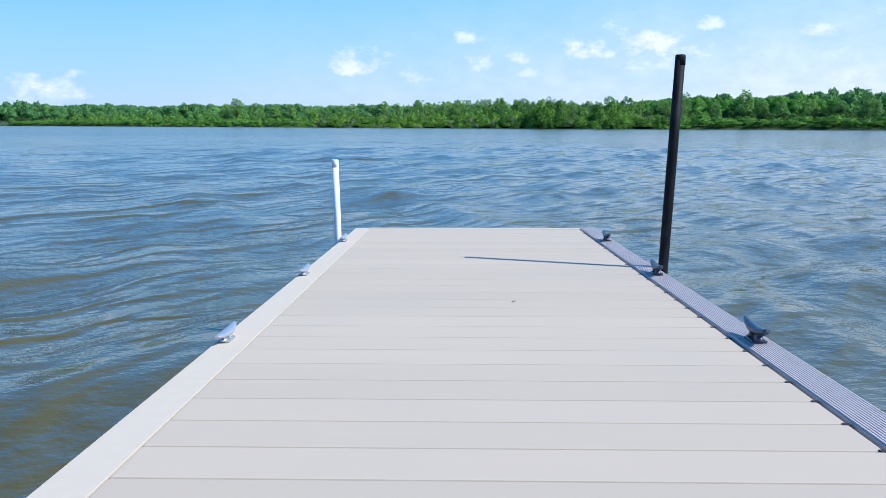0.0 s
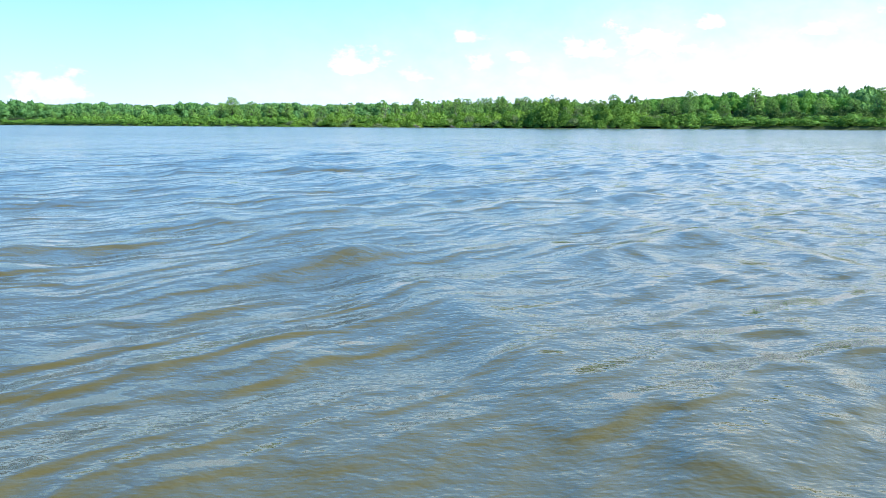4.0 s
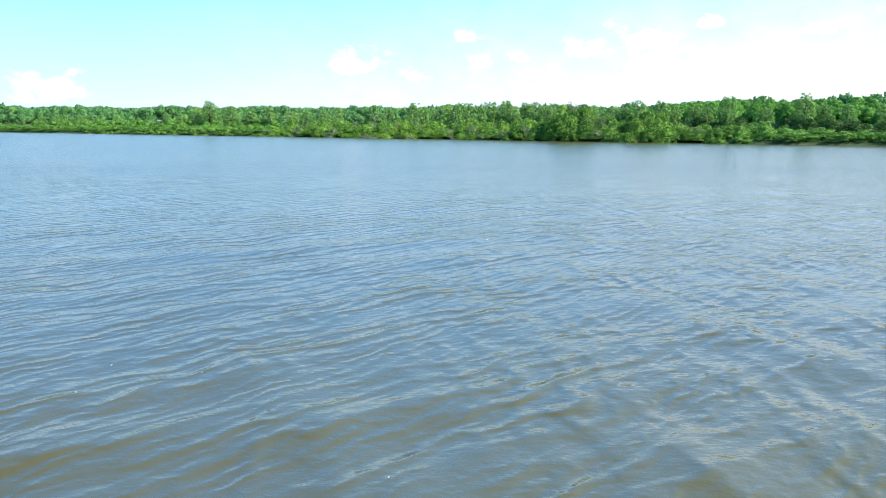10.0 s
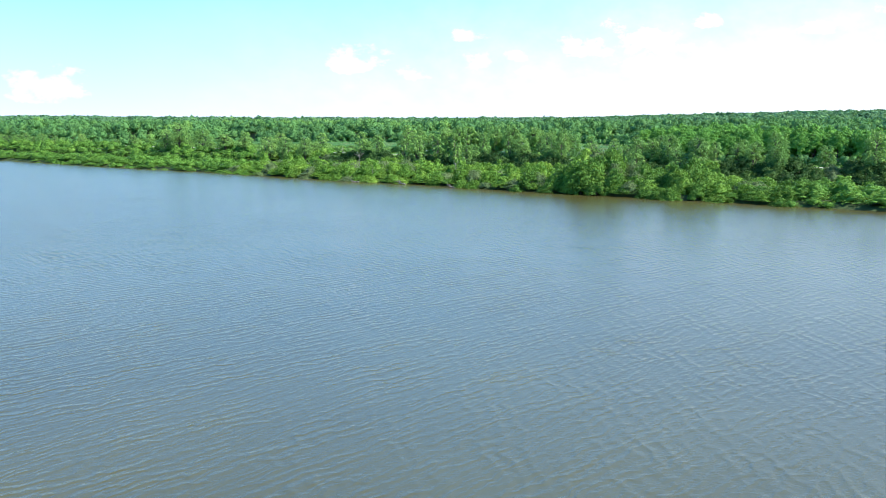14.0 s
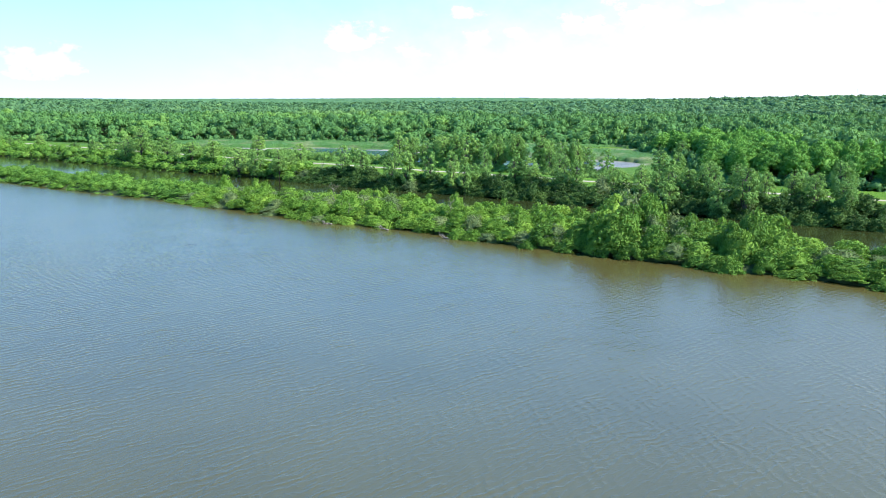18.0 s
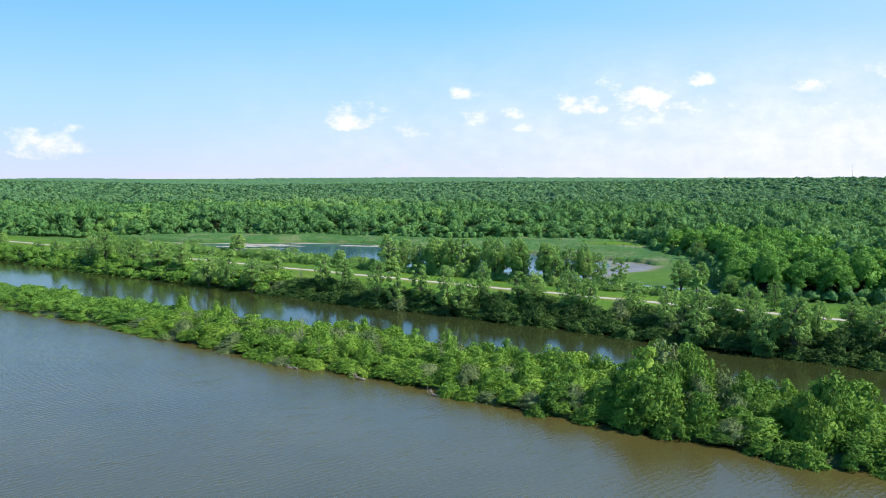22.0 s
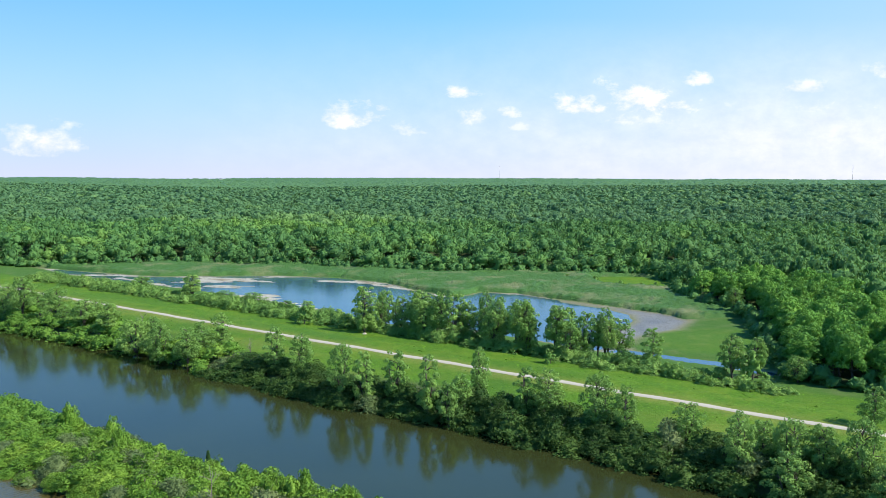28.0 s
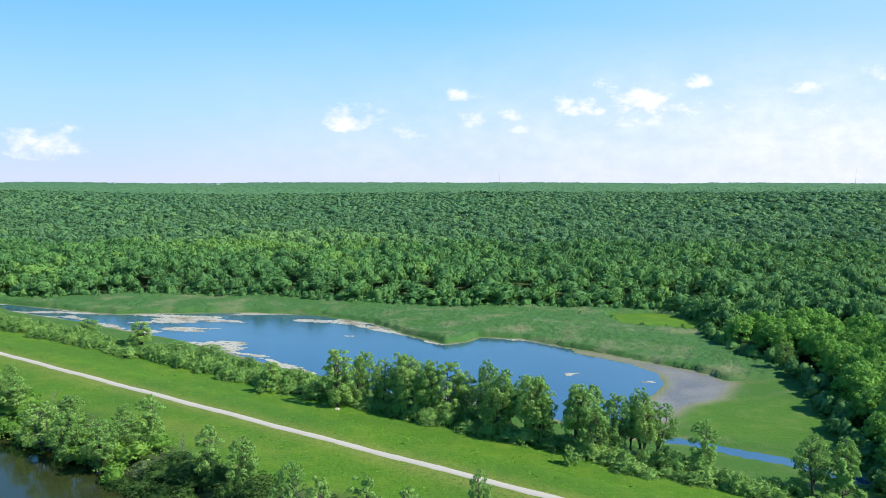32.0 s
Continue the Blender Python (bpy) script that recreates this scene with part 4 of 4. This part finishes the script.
for x, y in ((57, 371), (63, 359), (73, 355), (76, 353), (49, 378), (69, 357)):
    POND_BUSHES.at(x, y, rnd.uniform(0.3, 0.5), rnd.uniform(0.3, 0.55))
# low growth along the edge of the woods
rng = np.random.default_rng(31)
hem = []
for (x0, y0), (x1, y1) in zip(WOOD_EDGE[2:22], WOOD_EDGE[3:23]):
    long = math.hypot(x1 - x0, y1 - y0)
    for t_ in np.arange(0, 1, 2.2 / long):
        for row in range(2):
            hem.append((x0 + t_ * (x1 - x0) + rng.uniform(-1.5, 1.5), y0 + t_ * (y1 - y0) + rng.uniform(-1.5, 1.5) + 2.5 * row))
hem = np.array(hem)
hem = hem[signed(hem[:, 0], hem[:, 1], CLEARING) < 0]
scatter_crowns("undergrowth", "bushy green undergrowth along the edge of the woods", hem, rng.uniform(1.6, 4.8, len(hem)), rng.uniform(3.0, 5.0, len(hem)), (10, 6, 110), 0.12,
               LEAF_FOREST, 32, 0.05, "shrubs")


# ---- the dock ----
def dock():
    root = thing("floating_dock", "pale grey decked boat dock with ribbed edge rails", "dock", "")
    w, rail, length, pitch_ = 0.915, 0.11, 11.4, 0.175
    root.matrix_basis = pose(-0.378, -83.527, 0.793, -1.37, 0, -0.96)
    base = None
    inner = w - rail
    bm = bmesh.new()
    block(bm, -inner + 0.003, inner - 0.011, -0.187, -0.07, -0.028, 0, 0.004)
    part("board", bm, DECK, root, "narrow cut board at the dock's end")
    for i in range(int((length - 0.192) / pitch_)):
        y1 = -0.192 - i * pitch_
        if base is None:
            bm = bmesh.new()
            block(bm, -inner + 0.003, inner - 0.011, -pitch_ + 0.005, 0, -0.028, 0, 0.004)
            ob = part("board", bm, DECK, root)
            base = ob.data
        else:
            ob = new("board", base)
            ob.parent = root
        ob.location = (0, y1, 0)
    for side in (-1, 1):
        bm = bmesh.new()
        a, b = sorted((side * inner, side * w))
        block(bm, a, b, -length, 0, -0.16, 0.004 if side > 0 else 0.0006, 0.003 if side > 0 else 0.0008)
        ribs = 12 if side > 0 else 0
        for j in range(ribs):
            x = a + 0.006 + (rail - 0.012) * j / (ribs - 1)
            block(bm, x - 0.0024, x + 0.0024, -length + 0.002, -0.002, 0.003, 0.0075)
        part("edge_rail", bm, RAIL if side < 0 else RAIL_SHADED, root, "pale ribbed metal edge rail")
    bm = bmesh.new()
    block(bm, -inner, inner, -0.057, 0, -0.16, 0.004, 0.003)
    part("end_rail", bm, RAIL, root, "white end rail")
    bm = bmesh.new()
    block(bm, -inner, inner, -length, -0.07, -0.15, -0.04)
    part("frame", bm, DARK, root, "dark frame under the boards")
    for i in range(3):
        for side in (-1, 1):
            bm = bmesh.new()
            y = -1.6 - 4.2 * i
            block(bm, side * 0.5 - 0.32, side * 0.5 + 0.32, y - 0.7, y + 0.7, -0.85, -0.151, 0.05)
            part("float", bm, BLACK, root, "black plastic float")
    # dark blocks added at the joints stand in for open notches beside the rail
    clip = None
    for i in range(1, 40):
        if clip is None:
            bm = bmesh.new()
            block(bm, inner - 0.022, inner - 0.006, -0.007, 0.007, -0.02, 0.002, 0.001)
            clip = part("board_clip", bm, DARK, root)
            ob = clip
        else:
            ob = new("board_clip", clip.data)
            ob.parent = root
        ob.location = (0, -0.192 - i * pitch_ + 0.0025, 0)
    # cleats on both rails
    first = pale = None
    for d, side in ((0.88, 1), (2.33, 1), (3.75, 1), (5.17, 1), (0.88, -1), (2.33, -1), (3.75, -1)):
        if first is None:
            bm = bmesh.new()
            block(bm, -0.026, 0.026, -0.045, 0.045, 0.0, 0.010, 0.004)
            for leg in (-0.032, 0.032):
                tube(bm, [(0, leg * 1.2, 0.004), (0, leg, 0.020), (0, leg * 0.9, 0.038), (0, leg * 0.8, 0.052)], [0.021, 0.013, 0.013, 0.018], 10)
            tube(bm, [(0, -0.115, 0.074), (0, -0.085, 0.062), (0, -0.04, 0.050), (0, 0.04, 0.050), (0, 0.085, 0.062), (0, 0.115, 0.074)],
                 [0.008, 0.014, 0.020, 0.020, 0.014, 0.008], 10)
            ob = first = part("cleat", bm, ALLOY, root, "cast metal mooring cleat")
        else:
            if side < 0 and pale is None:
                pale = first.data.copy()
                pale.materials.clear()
                pale.materials.append(ALLOY_LIT)
            ob = tagged(new("cleat", first.data if side > 0 else pale), "cast metal mooring cleat" if side > 0 else "cast metal mooring cleat in a lit tone")
            ob.parent = root
        ob.location = (side * (w - rail * (0.5 if side > 0 else 0.22)), -d, 0.0075 if side > 0 else 0.0006)
        ob.scale = (0.95, 0.95, 0.75) if side > 0 else (0.9, 0.95, 0.5)
    return root


deck = dock()


def pole(name, label, at_x, at_y, top, radius, lean, body, cap, cap_label):
    root = thing(name, label, "pole", "")
    m = deck.matrix_basis @ Vector((at_x, at_y, 0))
    root.matrix_basis = pose(m.x, m.y, -1.6)
    high = m.z + 1.6
    bm = bmesh.new()
    foot = Vector((-lean[0] * high / top, -lean[1] * high / top, 0)) * 1.0
    tube(bm, [foot + Vector((lean[0] * (z / top), lean[1] * (z / top), z)) for z in np.linspace(0, high + top, 9)], [radius] * 9, 20)
    part("shaft", bm, body, root)
    bm = bmesh.new()
    tip = foot + Vector((lean[0] * ((high + top) / top), lean[1] * ((high + top) / top), high + top))
    tube(bm, [tip + Vector((0, 0, -0.045)), tip + Vector((0, 0, -0.004)), tip + Vector((0, 0, 0.004)), tip + Vector((0, 0, 0.007))],
         [radius * 1.02, radius * 1.02, radius * 1.0, radius * 0.85], 20)
    part("cap", bm, cap, root, cap_label)
    return root


pole("dock_pole", "white plastic pipe standing beside the dock", -0.94, -0.80, 0.535, 0.0225, (-0.012, 0.0), PLASTIC, PLASTIC, "white end cap")
pole("dock_pole", "tall black steel pipe leaning beside the dock", 0.952, -2.08, 1.09, 0.0255, (0.047, 0.0), BLACK, BLACK, "black rim")

def dead_leaf(u, v, size, turn):
    """A curled brown leaf lying on the boards."""
    bm = bmesh.new()
    rings = []
    for i in range(7):
        f = i / 6
        half = size * 0.42 * math.sin(math.pi * min(1, f * 0.93 + 0.07)) ** 0.8
        rings.append([bm.verts.new((a * half, (f - 0.5) * size, 0.002 + 0.002 * abs(a) + 0.001 * math.sin(f * 5))) for a in (-1, -0.5, 0, 0.5, 1)])
    for a, b in zip(rings, rings[1:]):
        for j in range(4):
            bm.faces.new((a[j], a[j + 1], b[j + 1], b[j])).smooth = True
    me = bpy.data.meshes.new("dead_leaf")
    bm.to_mesh(me)
    bm.free()
    me.materials.append(BARK)
    ob = tagged(new("dead_leaf", me), "small brown dead leaf lying on the dock boards", "leaf")
    ob.matrix_basis = deck.matrix_basis @ pose(u, v, 0.001, 0, 0, turn)


dead_leaf(0.11, -3.05, 0.018, 80)

# ---- reeds, algae and meadow herbs ----
cell = 0.62
gx, gy = np.meshgrid(np.arange(-152, 74, cell), np.arange(238, 418, cell))
gx, gy = gx.ravel(), gy.ravel()
inw = signed(gx, gy, POND_EDGE)
near = inw > -0.3
gx, gy, inw = gx[near], gy[near], inw[near]
lump = np.array([noise.fractal(Vector((x * 0.035, y * 0.09, 3.0)), 0.9, 2.1, 5) for x, y in zip(gx, gy)])
mat_at = lump + 0.42 * np.exp(-inw / 2.2) + 0.16 * step(gy, 335, 392) + 0.25 * np.exp(-((gx - 60) / 14) ** 2 - ((gy - 298) / 12) ** 2) - 0.3 * step(inw, 2, 7) * (1 - step(-gx, 30, 80)) > 0.48
# long mats along the far margin, one off the reed spit, one in the near shallows
MATS = [((-121, 391), (-86, 387), 2.6), ((-86, 387), (-71, 383), 4.0), ((-71, 383), (-51, 372), 4.5), ((-35, 376), (-19, 370), 3.2), ((-19, 370), (1, 349), 2.2),
        ((-65, 343), (-37, 325), 2.0), ((-37, 325), (-15, 299), 3.4), ((-107, 383), (-83, 362), 2.5)]
ragged = 0.6 + 1.1 * lump
torn = np.random.default_rng(19).random(len(gx))
for (x0, y0), (x1, y1), half in MATS:
    along = np.clip(((gx - x0) * (x1 - x0) + (gy - y0) * (y1 - y0)) / ((x1 - x0) ** 2 + (y1 - y0) ** 2), 0, 1)
    off = np.hypot(gx - x0 - along * (x1 - x0), gy - y0 - along * (y1 - y0)) / (1.25 * half * np.clip(ragged, 0.05, 1.4))
    mat_at |= off + 0.55 * torn < 1.0
mat_at &= (gy > 263) & (torn < 0.93)
gx, gy = gx[mat_at], gy[mat_at]
j = np.random.default_rng(9).normal(0, 0.16, (len(gx), 4, 2))
quad = np.array([(-1, -1), (1, -1), (1, 1), (-1, 1)]) * cell * 0.62
verts = np.concatenate([(np.stack([gx, gy], -1)[:, None, :] + quad + j), np.full((len(gx), 4, 1), 0.0) + 0.006 * np.random.default_rng(10).random((len(gx), 1, 1))], -1)
tagged(new("algae", mesh_of("algae", verts.reshape(-1, 3), np.arange(len(gx) * 4).reshape(-1, 4), ALGAE)), "pale and rusty algae mats floating on the pond", "algae", kind="stuff")

rng = np.random.default_rng(8)


def reed_room(x, y):
    """Metres inside the reed bed."""
    room = np.minimum(-signed(x, y, POND_EDGE) - 0.7, -signed(x, y, WOOD_EDGE) + 1.5)
    room = np.minimum(room, -signed(x, y, CLEARING))
    room = np.minimum(room, to_n(x, y) - TRAIL - 44)
    room = np.minimum(room, np.where(x > 34, y - 300, 60))
    return room + 0.5 * np.sin(x * 0.7) * np.sin(y * 0.9)


def reed_height(x, y):
    rough = np.random.default_rng(12).random(np.shape(x))
    tall = 0.75 + 0.3 * np.sin(x * 0.12 + 1) * np.sin(y * 0.17) + 0.7 * rough
    return ground_height(x, y) - 0.05 + tall * step(reed_room(x, y), 0.0, 0.7)


me, _ = grid_sheet("reeds", np.arange(-190, 86, 0.75), np.arange(262, 424, 0.75), reed_height, REED, lambda x, y: reed_room(x, y) > -0.4)
tagged(new("reeds", me), "thick green reed bed round the pond", "reeds", kind="stuff")
sp = rng.uniform(-330, 60, 22000)
npos = rng.uniform(BANK + 10, TRAIL + 22, 22000)
ok = np.abs(npos - TRAIL - 1.3 * np.sin(sp * 0.012)) > 2.0
x, y = from_sn(sp[ok], npos[ok])
m = len(x)
p = np.stack([x, y, ground_height(x, y) + rng.uniform(0.01, 0.05, m)], -1)
v, soft = leaf_sprays(rng, p, np.tile((0.0, 0.0, 1.0), (m, 1)), 0.26, 0.25)
tagged(new("meadow_herbs", mesh_of("meadow_herbs", v, np.arange(len(v)).reshape(-1, 3), HERB, True, soft)), "fresh green meadow grass and low herbs", "grass", kind="stuff")


# flecks of foam drifting on the lake
rng = np.random.default_rng(77)
fx = np.concatenate([rng.uniform(-4.5, 5.5, 26), rng.uniform(-12, 16, 40)])
fy = np.concatenate([rng.uniform(-62.5, -54.0, 26), rng.uniform(-55, 0, 40)])
fr = rng.uniform(0.008, 0.020, len(fx)) * np.where(np.arange(len(fx)) < 26, 1.0, 1.7)
turn = np.linspace(0, 2 * math.pi, 7)[:-1]
verts, faces = [], []
for x, y, r in zip(fx, fy, fr):
    z = float(lake_height(np.array(x), np.array(y)))
    at = len(verts)
    verts += [(x + r * rng.uniform(0.7, 1.5) * math.cos(a), y + r * rng.uniform(0.6, 1.2) * math.sin(a), z - 0.006) for a in turn] + [(x, y, z + r * 0.2)]
    faces += [(at + j, at + (j + 1) % 6, at + 6) for j in range(6)]
tagged(new("foam_flecks", mesh_of("foam_flecks", verts, faces, FOAM, True)), "small white flecks of foam drifting on the lake", "foam", kind="stuff")


# ---- dead wood, single plants and far landmarks ----
def ground_at(x, y):
    return float(ground_height(np.array([x]), np.array([y]))[0])


def snag(seed, x, y, height, label):
    """A bare dead tree: a leaning stem with forked branches."""
    height *= 0.8
    r = random.Random(seed)
    root = thing("dead_tree", label, "dead tree", "dead trees")
    root.matrix_basis = pose(x, y, ground_at(x, y) - 0.1, 0, 0, r.uniform(0, 360))
    bm = bmesh.new()
    lean = (r.uniform(-0.12, 0.12), r.uniform(-0.12, 0.12))
    stem = [(lean[0] * z + 0.08 * math.sin(z * 1.3), lean[1] * z, z) for z in np.linspace(0, height, 7)]
    tube(bm, stem, [height * 0.016 * (1.1 - 0.95 * i / 6) for i in range(7)], 7)
    part("trunk", bm, DEADWOOD, root)
    for i in range(7):
        f = r.uniform(0.35, 0.92)
        a = Vector((lean[0] * f * height, lean[1] * f * height, f * height))
        ang, out = r.uniform(0, 6.28), r.uniform(0.12, 0.3) * height
        b = a + Vector((math.cos(ang) * out, math.sin(ang) * out, out * r.uniform(0.5, 1.2)))
        mid = a.lerp(b, 0.55) + Vector((0, 0, 0.08))
        c = mid + Vector((r.uniform(-0.4, 0.4), r.uniform(-0.4, 0.4), r.uniform(0.3, 0.8)))
        bm = bmesh.new()
        tube(bm, [a, mid, b], [height * 0.007, height * 0.005, height * 0.0015], 5)
        tube(bm, [mid, c], [height * 0.004, height * 0.0012], 5)
        part("branch", bm, DEADWOOD, root)


snag(0, 2.3, 163.7, 4.5, "bleached dead tree standing among green scrub")
snag(1, -18.6, 173.8, 6.5, "thin grey dead tree among the scrub")
snag(2, -19.6, 186.2, 2.8, "bare grey sapling at the canal edge")
snag(3, -20.6, 190.0, 2.0, "bare grey sapling at the canal edge")
snag(4, -29.8, 193.1, 2.0, "tangled grey dead shrub at the canal edge")
snag(5, -56.6, 263.6, 7.1, "pale dead tree on the canal bank")
snag(6, -31.0, 247.4, 4.2, "slim bare dead tree standing in the meadow")
snag(7, -30.7, 246.8, 4.5, "slim bare dead tree standing in the meadow")
snag(8, 2.1, 159.0, 4.3, "bleached dead tree standing among green scrub")
snag(9, -15.2, 166.9, 3.7, "grey dead tree standing among green scrub")

def fallen_log(seed, x, y, length, turn):
    r = random.Random(seed)
    root = thing("fallen_log", "bleached fallen branch lying in the shallows at the shore", "log", "fallen logs")
    root.matrix_basis = pose(x, y, 0.05, 0, r.uniform(-4, 4), turn)
    bm = bmesh.new()
    tube(bm, [(t_ * length, 0.15 * math.sin(t_ * 4 + seed), 0.12 * math.sin(t_ * 3)) for t_ in np.linspace(0, 1, 6)], [0.13 - 0.018 * i for i in range(6)], 8)
    part("trunk", bm, DEADWOOD, root)
    for i in range(4):
        f = 0.4 + 0.15 * i
        bm = bmesh.new()
        tube(bm, [(f * length, 0, 0), (f * length + 0.5, r.uniform(-0.6, 0.6), r.uniform(0.2, 0.7)), (f * length + 0.9, r.uniform(-1, 1), r.uniform(0.3, 1.1))], [0.05, 0.035, 0.012], 5)
        part("branch", bm, DEADWOOD, root)


for i, (s, turn) in enumerate(((-88, 150), (-101, 170), (-113, 160))):
    x, y = from_sn(s, float(shore_line(s)) - 0.8)
    fallen_log(i, x, y, 1.3 + 0.3 * (i % 3), turn)


def cedar(x, y, height):
    """A dark pointed evergreen with tiers of sprays."""
    rng = np.random.default_rng(77)
    root = thing("cedar_tree", "small dark pointed cedar on the wooded strip", "tree", "cedars")
    root.matrix_basis = pose(x, y, ground_at(x, y) - 0.1)
    bm = bmesh.new()
    tube(bm, [(0, 0, 0), (0.03, 0, height * 0.5), (0, 0, height * 0.97)], [0.11, 0.07, 0.01], 7)
    part("trunk", bm, BARK, root)
    n = 1800
    f = rng.uniform(0, 1, n) ** 0.8
    rad = (1 - f) * height * 0.16 * rng.uniform(0.55, 1.1, n) + 0.06
    a = rng.uniform(0, 6.28, n)
    p = np.stack([rad * np.cos(a), rad * np.sin(a), 0.3 + f * (height - 0.3)], -1)
    out = np.stack([np.cos(a), np.sin(a), np.full(n, 0.5)], -1)
    v, soft = leaf_sprays(rng, p, out, 0.2)
    crown = new("crown", mesh_of("crown", v, np.arange(len(v)).reshape(-1, 3), LEAF_CEDAR, True, soft))
    crown.parent = root


cedar(-22.9, 188.5, 4.6)
cedar(-22.1, 188.9, 2.6)

# young trees standing alone in the meadow
SAPLINGS = Kind([make_tree(80 + i, 4.0, 2.6, 0.8, 14, 900, 0.24, LEAF_TREE, "sapling", "young green tree standing alone in the meadow", "tree", "saplings") for i in range(2)])
for x, y, h in [(-27.2, 287.7, 5.8), (25.4, 246.3, 3.6), (28.7, 253.8, 2.8), (85.9, 245.9, 2.1), (-19.2, 288.5, 2.5), (58.6, 232.6, 7.4)]:
    SAPLINGS.at(x, y, h / 4.0, h / 4.0)


def boulder(x, y, size):
    bm = bmesh.new()
    bmesh.ops.create_icosphere(bm, subdivisions=3, radius=size)
    for v in bm.verts:
        v.co *= 1 + 0.22 * noise.noise(v.co * 2.1 / size)
        v.co.z *= 0.65
    me = bpy.data.meshes.new("boulder")
    bm.to_mesh(me)
    bm.free()
    me.materials.append(GRAVEL)
    ob = tagged(new("boulder", me), "pale grey boulder at the meadow's edge", "rock")
    ob.matrix_basis = pose(x, y, ground_at(x, y) + size * 0.15)


boulder(-11.9, 275.5, 0.45)


def mast(x, y, height, label):
    root = thing("radio_mast", label, "mast", "radio masts")
    root.matrix_basis = pose(x, y, ground_at(x, y))
    for i in range(3):
        bm = bmesh.new()
        a = i * 2.094
        tube(bm, [(0.9 * math.cos(a), 0.9 * math.sin(a), 0), (0.7 * math.cos(a), 0.7 * math.sin(a), height)], [0.22, 0.16], 6)
        part("leg", bm, STEEL, root)
    for z in np.arange(4, height, 5.0):
        bm = bmesh.new()
        ring = [(0.85 * math.cos(j * 2.094), 0.85 * math.sin(j * 2.094), z + 1.6 * j) for j in range(4)]
        tube(bm, ring, [0.1] * 4, 5)
        part("brace", bm, STEEL, root)


mast(296, 4150, 72, "thin steel radio mast rising over the far forest")
mast(1990, 4150, 80, "thin steel radio mast on the skyline")


def far_house(x, y, length, depth_, top, label):
    root = thing("far_building", label, "building", "far buildings")
    base = ground_at(x, y)
    root.matrix_basis = pose(x, y, base, 0, 0, 8)
    tall = top
    bm = bmesh.new()
    block(bm, -length / 2, length / 2, -depth_ / 2, depth_ / 2, 0, tall)
    part("wall", bm, PALE, root)
    bm = bmesh.new()
    block(bm, -length / 2 - 1, length / 2 + 1, -depth_ / 2 - 1, depth_ / 2 + 1, tall, tall + 1.2)
    part("roof", bm, STEEL, root, "flat grey roof")


far_house(-1015, 3850, 60, 25, 13.5, "long white building among the far trees")
far_house(-985, 3950, 14, 12, 18, "white tower block among the far trees")
far_house(310, 3300, 34, 18, 13, "low white building among the far trees")
far_house(-1480, 4000, 30, 18, 13, "low white building near the skyline")
